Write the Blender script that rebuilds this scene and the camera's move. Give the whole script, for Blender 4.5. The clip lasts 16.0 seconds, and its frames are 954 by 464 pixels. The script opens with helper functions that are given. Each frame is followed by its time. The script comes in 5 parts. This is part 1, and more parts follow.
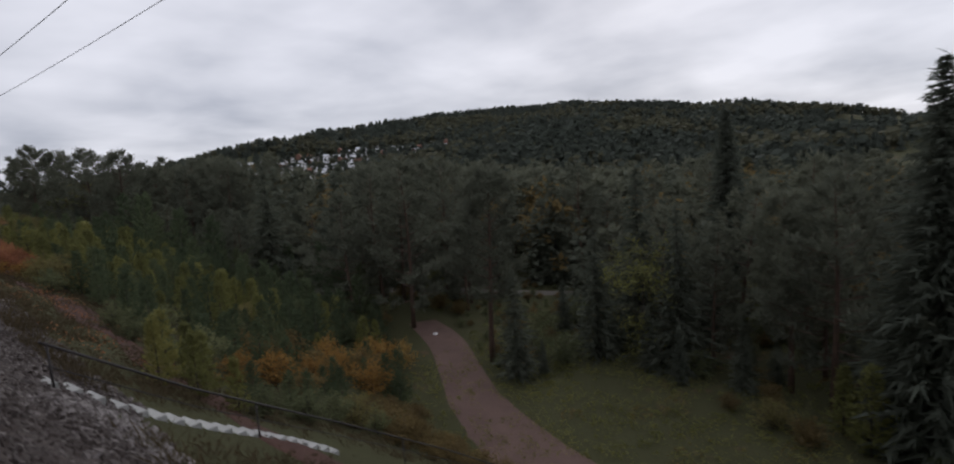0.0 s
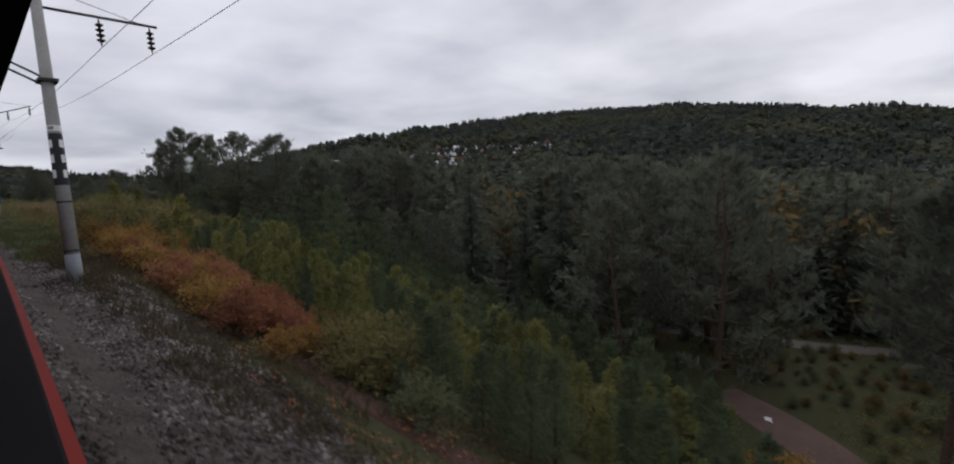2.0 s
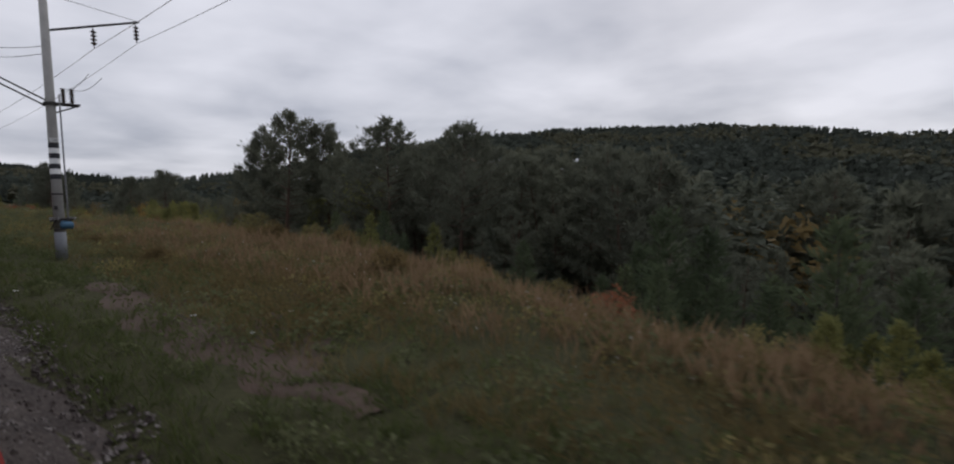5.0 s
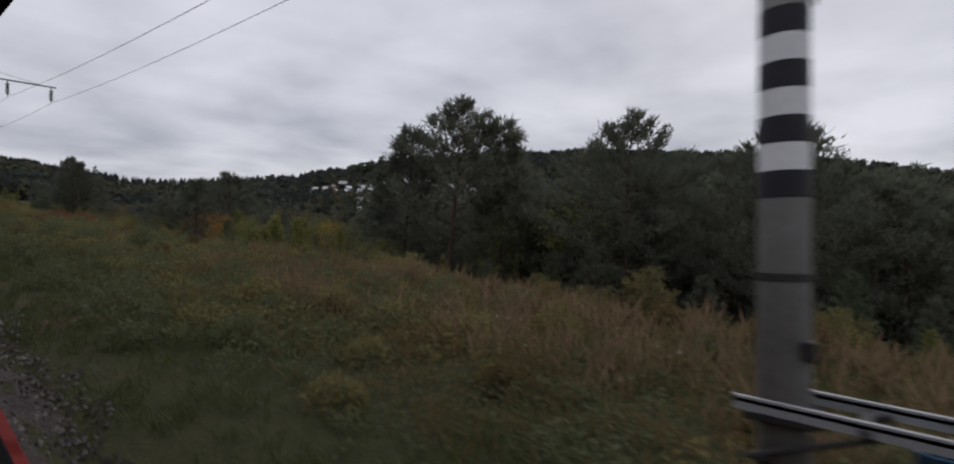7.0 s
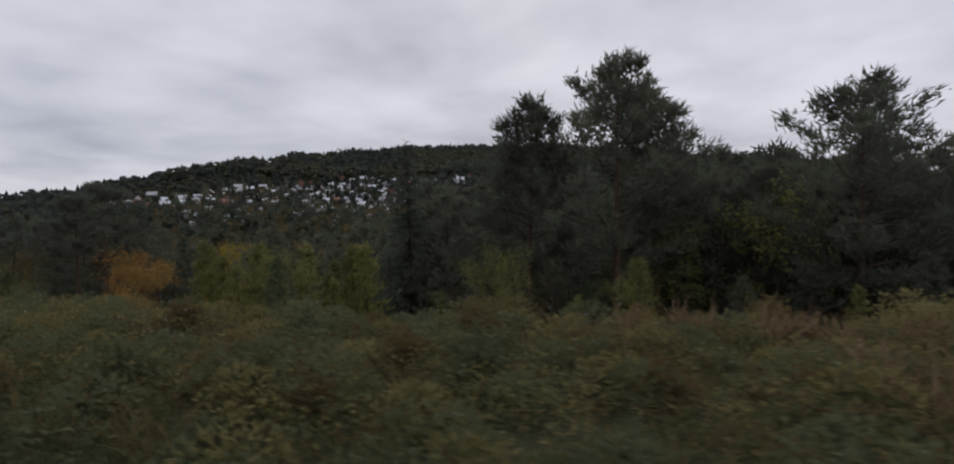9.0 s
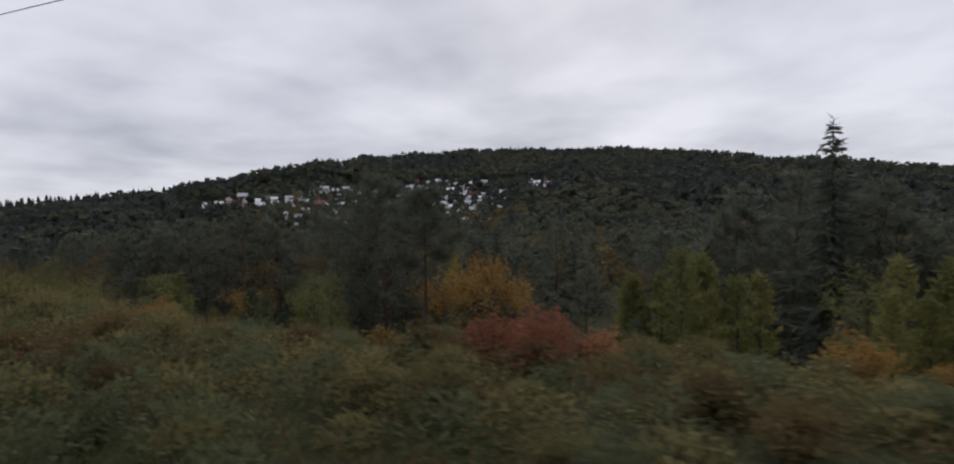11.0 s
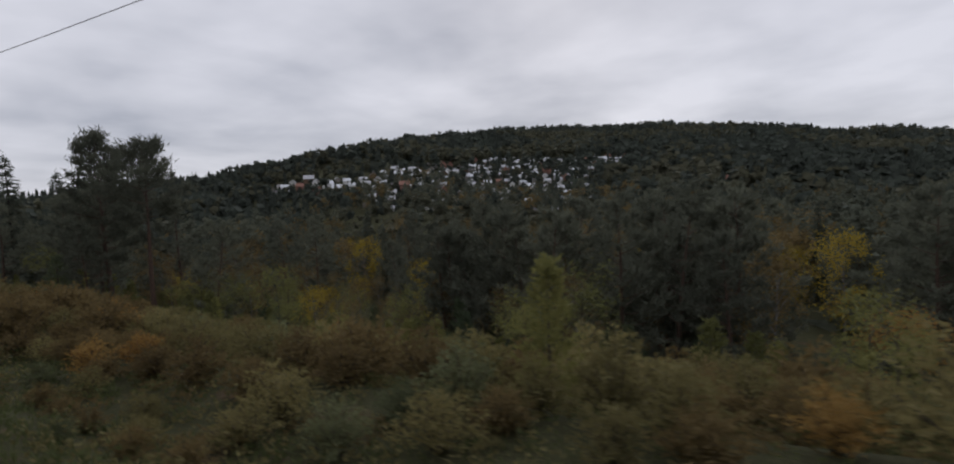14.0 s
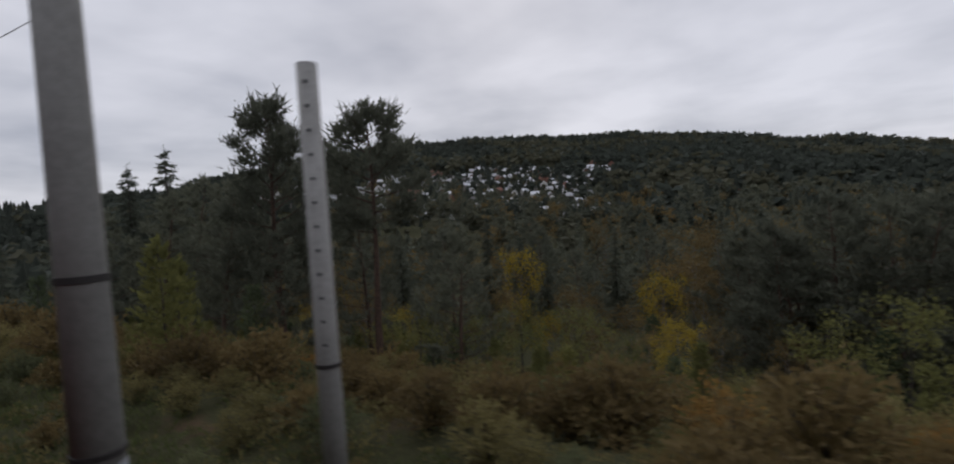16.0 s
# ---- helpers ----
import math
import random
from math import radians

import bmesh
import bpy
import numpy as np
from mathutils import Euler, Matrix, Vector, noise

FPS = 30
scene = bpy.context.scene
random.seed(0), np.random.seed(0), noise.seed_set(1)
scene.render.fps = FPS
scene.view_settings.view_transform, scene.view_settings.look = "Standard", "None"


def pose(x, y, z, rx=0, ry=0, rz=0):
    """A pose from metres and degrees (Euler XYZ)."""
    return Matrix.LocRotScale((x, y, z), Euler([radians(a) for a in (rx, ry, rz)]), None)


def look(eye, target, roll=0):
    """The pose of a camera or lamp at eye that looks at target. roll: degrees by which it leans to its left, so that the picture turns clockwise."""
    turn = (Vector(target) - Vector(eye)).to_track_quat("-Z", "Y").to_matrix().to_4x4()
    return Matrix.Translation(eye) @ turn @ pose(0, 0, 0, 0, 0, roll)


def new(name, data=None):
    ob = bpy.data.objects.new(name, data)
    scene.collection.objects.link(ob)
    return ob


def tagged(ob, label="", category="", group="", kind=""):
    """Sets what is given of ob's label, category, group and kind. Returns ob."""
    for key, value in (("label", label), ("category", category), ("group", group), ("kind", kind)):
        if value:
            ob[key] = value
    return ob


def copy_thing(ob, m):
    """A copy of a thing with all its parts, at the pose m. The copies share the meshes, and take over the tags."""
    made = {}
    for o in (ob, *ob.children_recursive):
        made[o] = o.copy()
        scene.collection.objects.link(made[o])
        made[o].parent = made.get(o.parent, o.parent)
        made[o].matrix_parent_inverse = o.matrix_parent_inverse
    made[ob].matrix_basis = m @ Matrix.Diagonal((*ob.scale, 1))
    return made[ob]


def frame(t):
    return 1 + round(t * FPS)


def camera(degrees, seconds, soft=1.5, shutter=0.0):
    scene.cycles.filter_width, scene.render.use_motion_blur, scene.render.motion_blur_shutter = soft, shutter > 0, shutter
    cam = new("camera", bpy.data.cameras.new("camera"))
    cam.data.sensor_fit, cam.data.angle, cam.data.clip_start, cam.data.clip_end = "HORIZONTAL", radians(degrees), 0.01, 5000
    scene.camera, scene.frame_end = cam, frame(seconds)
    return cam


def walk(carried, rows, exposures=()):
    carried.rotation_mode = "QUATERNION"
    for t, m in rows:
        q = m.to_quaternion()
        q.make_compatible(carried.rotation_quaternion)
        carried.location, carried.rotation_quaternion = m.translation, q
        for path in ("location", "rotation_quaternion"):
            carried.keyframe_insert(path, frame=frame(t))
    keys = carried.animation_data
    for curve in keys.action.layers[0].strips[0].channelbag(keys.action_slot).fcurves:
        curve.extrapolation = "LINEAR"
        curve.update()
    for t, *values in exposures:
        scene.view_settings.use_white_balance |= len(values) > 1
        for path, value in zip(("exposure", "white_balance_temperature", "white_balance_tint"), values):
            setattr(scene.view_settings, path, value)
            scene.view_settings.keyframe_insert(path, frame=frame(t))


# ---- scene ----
cam = camera(86.7, 16.0, soft=2.0, shutter=0.2)
# seconds, x, y, z, tilt, roll, heading
PATH = [
    (0, -5.619, 0.00, 0.697, 83.46, 4.42, -57.90),
    (0.5, -4.622, 6.75, 0.909, 82.84, 5.35, -54.31),
    (1, -3.899, 13.50, 1.115, 82.74, 4.49, -50.46),
    (1.5, -3.155, 20.25, 1.315, 84.32, 3.42, -49.22),
    (2, -2.512, 27.00, 1.509, 84.19, 2.30, -49.61),
    (2.5, -1.963, 33.75, 1.696, 84.61, 1.05, -50.05),
    (3, -1.500, 40.50, 1.877, 85.39, 1.02, -51.82),
    (4.25, -0.672, 57.38, 2.302, 85.83, 0.34, -50.47),
    (5.5, -0.262, 74.25, 2.687, 86.27, -0.32, -49.13),
    (6, -0.203, 81.00, 2.831, 87.15, -2.45, -47.29),
    (6.5, -0.098, 87.75, 2.968, 87.18, -3.07, -48.54),
    (7, -0.121, 94.50, 3.098, 87.76, -2.43, -50.12),
    (7.5, -0.004, 101.25, 3.223, 86.95, -2.72, -53.85),
    (8, 0.000, 108.00, 3.341, 86.22, -0.41, -57.78),
    (8.5, -0.002, 114.75, 3.453, 86.79, 2.15, -64.13),
    (9, -0.001, 121.50, 3.559, 87.68, 1.88, -70.91),
    (9.5, 0.008, 128.25, 3.658, 89.80, 2.42, -69.57),
    (10, 0.034, 135.00, 3.751, 89.30, 1.26, -67.80),
    (11.25, 0.219, 151.88, 3.956, 88.19, 1.42, -66.37),
    (12.5, 0.668, 168.75, 4.122, 87.09, 1.58, -64.95),
    (13, 0.947, 175.50, 4.178, 86.22, 2.26, -65.24),
    (13.5, 1.293, 182.25, 4.227, 87.10, 2.14, -66.24),
    (14, 1.715, 189.00, 4.270, 86.31, 2.47, -66.28),
    (14.5, 2.220, 195.75, 4.306, 86.31, 2.32, -67.67),
    (15, 2.815, 202.50, 4.337, 86.06, 2.66, -70.41),
    (15.5, 3.506, 209.25, 4.361, 86.46, 2.58, -73.28),
    (16, 4.302, 216.00, 4.378, 87.41, 3.47, -72.27),
]
CURVE, CLIMB = (-0.708, 5.011), (1.841, -0.803)
walk(cam, [(t, pose(*p)) for t, *p in PATH], exposures=((0, 0.17), (1.0, 0.22), (2.0, 0.14), (3.0, 0.09), (5.5, 0.05), (6.5, 0.0), (8.0, -0.05), (9.0, -0.04), (10.0, 0.09), (12.5, 0.06), (13.5, -0.03), (16.0, -0.03)))

# ---- world and light: an even overcast sky over the valley ----
world = bpy.data.worlds.new("overcast_sky")
scene.world = world
world.use_nodes = True
wn, wl = world.node_tree.nodes, world.node_tree.links
wn.clear()
w_out = wn.new("ShaderNodeOutputWorld")
w_bg = wn.new("ShaderNodeBackground")
w_sky = wn.new("ShaderNodeTexSky")
w_sky.sky_type, w_sky.sun_disc = "NISHITA", False
w_sky.sun_elevation, w_sky.sun_rotation = radians(32), radians(75)
w_co = wn.new("ShaderNodeTexCoord")
w_sep = wn.new("ShaderNodeSeparateXYZ")
wl.new(w_co.outputs["Generated"], w_sep.inputs[0])
# the cloud deck is a flat layer: direction divided by its height
w_h = wn.new("ShaderNodeMath"); w_h.operation = "MAXIMUM"; w_h.inputs[1].default_value = 0.0
wl.new(w_sep.outputs["Z"], w_h.inputs[0])
w_h2 = wn.new("ShaderNodeMath"); w_h2.operation = "ADD"; w_h2.inputs[1].default_value = 0.16
wl.new(w_h.outputs[0], w_h2.inputs[0])
w_div = wn.new("ShaderNodeVectorMath"); w_div.operation = "DIVIDE"
w_comb = wn.new("ShaderNodeCombineXYZ")
for k in range(3):
    wl.new(w_h2.outputs[0], w_comb.inputs[k])
wl.new(w_co.outputs["Generated"], w_div.inputs[0])
wl.new(w_comb.outputs[0], w_div.inputs[1])


def sky_noise(scale, detail, rough, dist):
    n = wn.new("ShaderNodeTexNoise")
    n.inputs["Scale"].default_value, n.inputs["Detail"].default_value = scale, detail
    n.inputs["Roughness"].default_value, n.inputs["Distortion"].default_value = rough, dist
    wl.new(w_div.outputs[0], n.inputs["Vector"])
    return n


w_n1, w_n2 = sky_noise(0.55, 4, 0.5, 0.5), sky_noise(1.5, 4, 0.48, 0.15)
w_mix = wn.new("ShaderNodeMix"); w_mix.data_type = "FLOAT"; w_mix.inputs[0].default_value = 0.5
wl.new(w_n1.outputs["Fac"], w_mix.inputs[2])
wl.new(w_n2.outputs["Fac"], w_mix.inputs[3])
w_ramp = wn.new("ShaderNodeValToRGB")
w_ramp.color_ramp.elements[0].position, w_ramp.color_ramp.elements[0].color = 0.36, (0.42, 0.438, 0.515, 1)
w_ramp.color_ramp.elements[1].position, w_ramp.color_ramp.elements[1].color = 0.63, (0.755, 0.76, 0.84, 1)
e = w_ramp.color_ramp.elements.new(0.5); e.color = (0.605, 0.615, 0.69, 1)
wl.new(w_mix.outputs[0], w_ramp.inputs[0])
w_gain = wn.new("ShaderNodeMix"); w_gain.data_type = "RGBA"; w_gain.inputs[0].default_value = 0.10
wl.new(w_ramp.outputs[0], w_gain.inputs[6])
w_dim = wn.new("ShaderNodeVectorMath"); w_dim.operation = "SCALE"; w_dim.inputs["Scale"].default_value = 0.06
wl.new(w_sky.outputs[0], w_dim.inputs[0])
wl.new(w_dim.outputs[0], w_gain.inputs[7])
w_zen = wn.new("ShaderNodeMapRange"); w_zen.interpolation_type = "SMOOTHSTEP"
for sock, val in (("From Min", 0.30), ("From Max", 1.0), ("To Min", 1.0), ("To Max", 2.1)):
    w_zen.inputs[sock].default_value = val
wl.new(w_sep.outputs["Z"], w_zen.inputs["Value"])
w_up = wn.new("ShaderNodeVectorMath"); w_up.operation = "SCALE"
wl.new(w_gain.outputs[2], w_up.inputs[0])
wl.new(w_zen.outputs[0], w_up.inputs["Scale"])
wl.new(w_up.outputs[0], w_bg.inputs["Color"])
w_bg.inputs["Strength"].default_value = 1.0
wl.new(w_bg.outputs[0], w_out.inputs[0])

sun_data = bpy.data.lights.new("veiled_sun", "SUN")
sun_data.energy, sun_data.angle, sun_data.color = 0.5, radians(40), (1.0, 0.96, 0.9)
sun = new("veiled_sun", sun_data)
sun.matrix_world = look((0, 0, 60), (-30, -8, 40))
scene.view_settings.exposure = 0.0

# ---- the line of the track and the lie of the land ----
RNG = np.random.default_rng(7)


def track_x(y):
    """Where the window side of the train runs."""
    y = np.asarray(y, float)
    c = np.clip(y, -30, 240)
    u = (c - 108) / 108
    slope = (2 * CURVE[0] * u + 3 * CURVE[1] * u * u) / 108
    return CURVE[0] * u * u + CURVE[1] * u ** 3 + slope * (y - c)


def track_z(y):
    """The formation level beside the track."""
    c = np.clip(np.asarray(y, float), -30, 240)
    u = (c - 108) / 108
    return CLIMB[0] * u + CLIMB[1] * (u * u - 0.3) - 0.1


def smooth(a, b, x):
    k = np.clip((np.asarray(x, float) - a) / (b - a), 0, 1)
    return k * k * (3 - 2 * k)


CREST_B = [-60, -20, 0, 7, 12, 18, 25, 30, 35, 38, 41, 44, 47, 50, 52, 55, 57, 60, 63, 66, 70, 74, 79, 83, 86, 90, 95, 97, 102, 105, 107, 110, 114, 130, 180]
CREST_Z = [24, 41.3, 38.0, 33.4, 27.1, 21.3, 21.4, 21.8, 18.7, 22.6, 23.7, 27.9, 31.5, 34.9, 38.8, 51.0, 55.3, 66.8, 69.1, 75.2, 77.0, 80.3, 74.7, 71.3, 64.4, 57.7, 50.5, 44.7, 42.1, 35.2, 30.0, 26.0, 18.1, 8.0, 6]
KNOT_B, KNOT_R = [-60, -20, 0, 10, 18, 25, 35, 42, 50, 60, 75, 90, 105, 118, 180], [900, 751, 663, 636, 691, 557, 370, 324, 332, 534, 630, 537, 515, 470, 520]


def hills(x, y):
    b, r = np.degrees(np.arctan2(x, y - 150)), np.hypot(x, y - 150)
    top, far = np.interp(b, CREST_B, CREST_Z), np.interp(b, KNOT_B, KNOT_R)
    start = np.interp(b, [-60, 35, 42, 50, 60, 180], [150, 150, 130, 130, 150, 150])
    rise = np.clip((r - start) / (far - start), 0, 1)
    rise = rise ** 1.05
    back = smooth(far, far * 2.2, r)
    return rise * (1 - 0.75 * back), top


def ground(x, y):
    x, y = np.asarray(x, float), np.asarray(y, float)
    d, lev = x - track_x(y), track_z(y)
    shelf = np.interp(y, [18, 40, 52, 70, 82, 95, 112, 124, 138, 152, 172, 200, 260], [0.85, 1.8, 4.5, 10.5, 13.5, 16.5, 15.0, 13.0, 11.0, 9.5, 9.0, 8.5, 9.5])
    slope = np.interp(y, [18, 38, 70, 95, 150, 180], [0.70, 0.46, 0.40, 0.28, 0.28, 0.36])
    floor = np.interp(y, [20, 70, 130, 200], [-17.5, -14.0, -11.0, -10.0]) + lev * 0.5
    bump = 0.10 * np.sin(x * 0.9 + 1.3 * np.sin(y * 0.31)) * np.sin(y * 0.7 + 0.5) * smooth(2.6, 5, d)
    near = lev - 0.02 * np.clip(d - 2.5, 0, 40) + bump
    drop = slope * np.clip(d - shelf, 0, None)
    drop = drop * smooth(-1.0, 2.0, d - shelf) + bump * 3 * smooth(20, 40, d)
    z = np.maximum(near - drop, floor + 0.6 * np.sin(x * 0.05) * np.sin(y * 0.06))
    k, top = hills(x, y)
    k = k * np.maximum(smooth(40, 120, d), smooth(260, 420, np.hypot(x, y - 150)))
    z = z + (top - z) * k
    z = z - np.interp(y, [150, 165, 190, 205], [0.0, 0.3, 0.8, 1.2]) * smooth(2.2, 5.2, d) * (1 - smooth(25, 45, d))
    ballast = 0.55 * (1 - smooth(0.25, 1.25, d)) * smooth(-6.2, -5.0, d)
    left = smooth(8, 200, -d)
    return z + ballast + left * 6


# ---- mesh building ----
class Geo:
    """Collects vertices and faces of one mesh."""

    def __init__(self):
        self.v, self.f, self.n = [], [], 0

    def add(self, verts, faces):
        verts = np.asarray(verts, float).reshape(-1, 3)
        self.v.append(verts)
        self.f.extend([tuple(int(i) + self.n for i in q) for q in faces])
        self.n += len(verts)
        return self

    def add_many(self, verts, faces):
        """verts n x 3, faces as an integer array of equal-sided faces."""
        self.v.append(np.asarray(verts, float).reshape(-1, 3))
        self.f.extend(map(tuple, (np.asarray(faces) + self.n).tolist()))
        self.n += len(self.v[-1])
        return self

    def tube(self, points, radii, sides=6, cap=True):
        pts = [Vector(p) for p in points]
        rings = []
        for i, p in enumerate(pts):
            a, b = pts[max(i - 1, 0)], pts[min(i + 1, len(pts) - 1)]
            axis = (b - a).normalized() if (b - a).length > 1e-9 else Vector((0, 0, 1))
            u = axis.orthogonal().normalized() if abs(axis.z) < 0.9 else (Vector((1, 0, 0)) - axis * axis.x).normalized()
            w = axis.cross(u)
            r = radii[i] if hasattr(radii, "__len__") else radii
            rings.append([p + (u * math.cos(2 * math.pi * k / sides) + w * math.sin(2 * math.pi * k / sides)) * r for k in range(sides)])
        verts = [q for ring in rings for q in ring]
        faces = []
        for i in range(len(pts) - 1):
            for k in range(sides):
                m = (k + 1) % sides
                faces.append((i * sides + k, i * sides + m, (i + 1) * sides + m, (i + 1) * sides + k))
        if cap:
            faces.append(tuple(range(sides - 1, -1, -1)))
            faces.append(tuple((len(pts) - 1) * sides + k for k in range(sides)))
        return self.add([tuple(q) for q in verts], faces)

    def box(self, size, m=None, bevel=0.0):
        bm = bmesh.new()
        bmesh.ops.create_cube(bm, size=1.0)
        bmesh.ops.scale(bm, vec=Vector(size), verts=bm.verts)
        if bevel:
            bmesh.ops.bevel(bm, geom=bm.edges[:], offset=bevel, segments=2, affect="EDGES")
        if m is not None:
            bm.transform(m)
        bm.verts.index_update()
        self.add([tuple(v.co) for v in bm.verts], [[v.index for v in f.verts] for f in bm.faces])
        bm.free()
        return self

    def mesh(self, name, material, smooth_faces=False):
        me = bpy.data.meshes.new(name)
        v = np.concatenate(self.v) if self.v else np.zeros((0, 3))
        me.from_pydata(v.tolist(), [], self.f)
        me.materials.append(material)
        if smooth_faces:
            me.polygons.foreach_set("use_smooth", np.ones(len(me.polygons), bool))
        me.update()
        return me


def part(name, geo, material, parent, label="", smooth_faces=False):
    ob = new(name, geo.mesh(name, material, smooth_faces))
    ob.parent = parent
    return tagged(ob, label)


def thing(name, m, label, category, group="", kind=""):
    ob = new(name)
    ob.empty_display_size = 0.3
    ob.matrix_basis = m
    return tagged(ob, label, category, group, kind)


def single(name, geo, material, label, category, group="", kind="", smooth_faces=False):
    return tagged(new(name, geo.mesh(name, material, smooth_faces)), label, category, group, kind)


# ---- materials ----
def material(name, roughness=0.8, metallic=0.0, spec=0.3):
    mat = bpy.data.materials.new(name)
    mat.use_nodes = True
    b = mat.node_tree.nodes["Principled BSDF"]
    b.inputs["Roughness"].default_value, b.inputs["Metallic"].default_value = roughness, metallic
    b.inputs["Specular IOR Level"].default_value = spec
    return mat, mat.node_tree.nodes, mat.node_tree.links, b


def ramp(nodes, stops):
    r = nodes.new("ShaderNodeValToRGB")
    while len(r.color_ramp.elements) < len(stops):
        r.color_ramp.elements.new(0.5)
    for el, (p, col) in zip(r.color_ramp.elements, stops):
        el.position, el.color = p, (*col, 1)
    return r


def noise_node(nodes, links, scale, detail=4, rough=0.6, coord="Object"):
    n = nodes.new("ShaderNodeTexNoise")
    n.inputs["Scale"].default_value, n.inputs["Detail"].default_value, n.inputs["Roughness"].default_value = scale, detail, rough
    c = nodes.new("ShaderNodeTexCoord")
    links.new(c.outputs[coord], n.inputs["Vector"])
    return n


def mixed(nodes, links, a, b, fac, mode="MIX"):
    m = nodes.new("ShaderNodeMix")
    m.data_type, m.blend_type = "RGBA", mode
    for sock, val in ((m.inputs[0], fac), (m.inputs[6], a), (m.inputs[7], b)):
        if isinstance(val, bpy.types.NodeSocket):
            links.new(val, sock)
        else:
            sock.default_value = val if isinstance(val, float) else (*val, 1)
    return m.outputs[2]


def bump(nodes, links, b, height, strength, distance=0.02):
    n = nodes.new("ShaderNodeBump")
    n.inputs["Strength"].default_value, n.inputs["Distance"].default_value = strength, distance
    links.new(height, n.inputs["Height"])
    links.new(n.outputs[0], b.inputs["Normal"])


def foliage(name, stops, rough=0.75, tree=0.35, through_light=0.46):
    """Leaves: each its own shade, and each plant its own tone."""
    mat, n, l, b = material(name, rough, 0, 0.1)
    g = n.new("ShaderNodeNewGeometry")
    r = ramp(n, stops)
    o = n.new("ShaderNodeObjectInfo")
    s = noise_node(n, l, 0.35, 3)
    add = n.new("ShaderNodeMath"); add.operation = "MULTIPLY_ADD"; add.inputs[1].default_value = tree
    l.new(o.outputs["Random"], add.inputs[0])
    half = n.new("ShaderNodeMath"); half.operation = "MULTIPLY"; half.inputs[1].default_value = 1 - tree
    m2 = n.new("ShaderNodeMath"); m2.operation = "MULTIPLY_ADD"; m2.inputs[1].default_value = 0.18
    l.new(g.outputs["Random Per Island"], m2.inputs[0])
    sc = n.new("ShaderNodeMath"); sc.operation = "MULTIPLY"; sc.inputs[1].default_value = 0.52
    l.new(s.outputs["Fac"], sc.inputs[0])
    mid = n.new("ShaderNodeMath"); mid.operation = "ADD"; mid.inputs[1].default_value = 0.15
    l.new(sc.outputs[0], mid.inputs[0])
    l.new(mid.outputs[0], m2.inputs[2])
    l.new(m2.outputs[0], half.inputs[0])
    l.new(half.outputs[0], add.inputs[2])
    l.new(add.outputs[0], r.inputs[0])
    l.new(r.outputs[0], b.inputs["Base Color"])
    # thin leaves let some light through
    thin = n.new("ShaderNodeBsdfTranslucent")
    l.new(r.outputs[0], thin.inputs["Color"])
    both = n.new("ShaderNodeMixShader"); both.inputs[0].default_value = through_light
    l.new(b.outputs[0], both.inputs[1])
    l.new(thin.outputs[0], both.inputs[2])
    l.new(both.outputs[0], n["Material Output"].inputs["Surface"])
    return mat


PINE_NEEDLE = foliage("pine_needles", [(0.1, (0.064, 0.069, 0.052)), (0.5, (0.104, 0.110, 0.080)), (0.95, (0.158, 0.162, 0.112))])
SPRUCE_NEEDLE = foliage("spruce_needles", [(0.1, (0.054, 0.063, 0.050)), (0.5, (0.090, 0.099, 0.074)), (0.95, (0.138, 0.148, 0.108))])
YOUNG_NEEDLE = foliage("young_pine_needles", [(0.1, (0.040, 0.054, 0.032)), (0.5, (0.074, 0.093, 0.050)), (0.95, (0.145, 0.158, 0.080))])
LEAF_GREEN = foliage("green_leaves", [(0.1, (0.068, 0.075, 0.029)), (0.5, (0.146, 0.146, 0.052)), (0.95, (0.280, 0.252, 0.085))])
LEAF_DULL = foliage("dull_green_leaves", [(0.1, (0.060, 0.071, 0.037)), (0.5, (0.116, 0.126, 0.064)), (0.95, (0.215, 0.215, 0.108))])
LEAF_OLIVE = foliage("olive_leaves", [(0.1, (0.086, 0.076, 0.033)), (0.5, (0.165, 0.143, 0.060)), (0.95, (0.300, 0.250, 0.108))])
LEAF_BROWN = foliage("brown_autumn_leaves", [(0.1, (0.066, 0.049, 0.025)), (0.5, (0.131, 0.096, 0.042)), (0.95, (0.228, 0.168, 0.073))])
LEAF_ORANGE = foliage("orange_autumn_leaves", [(0.1, (0.104, 0.062, 0.024)), (0.5, (0.242, 0.138, 0.043)), (0.95, (0.390, 0.280, 0.100))])
LEAF_RED = foliage("red_autumn_leaves", [(0.1, (0.094, 0.040, 0.024)), (0.5, (0.228, 0.096, 0.054)), (0.95, (0.430, 0.250, 0.120))])
LEAF_YELLOW = foliage("yellow_autumn_leaves", [(0.1, (0.110, 0.083, 0.013)), (0.5, (0.231, 0.171, 0.026)), (0.95, (0.363, 0.275, 0.061))])
HILL_CONIFER = foliage("hill_conifers", [(0.1, (0.036, 0.046, 0.038)), (0.5, (0.058, 0.067, 0.054)), (0.95, (0.086, 0.096, 0.076))])
HILL_BIRCH = foliage("hill_birches", [(0.1, (0.056, 0.058, 0.040)), (0.5, (0.084, 0.083, 0.054)), (0.95, (0.129, 0.118, 0.074))])
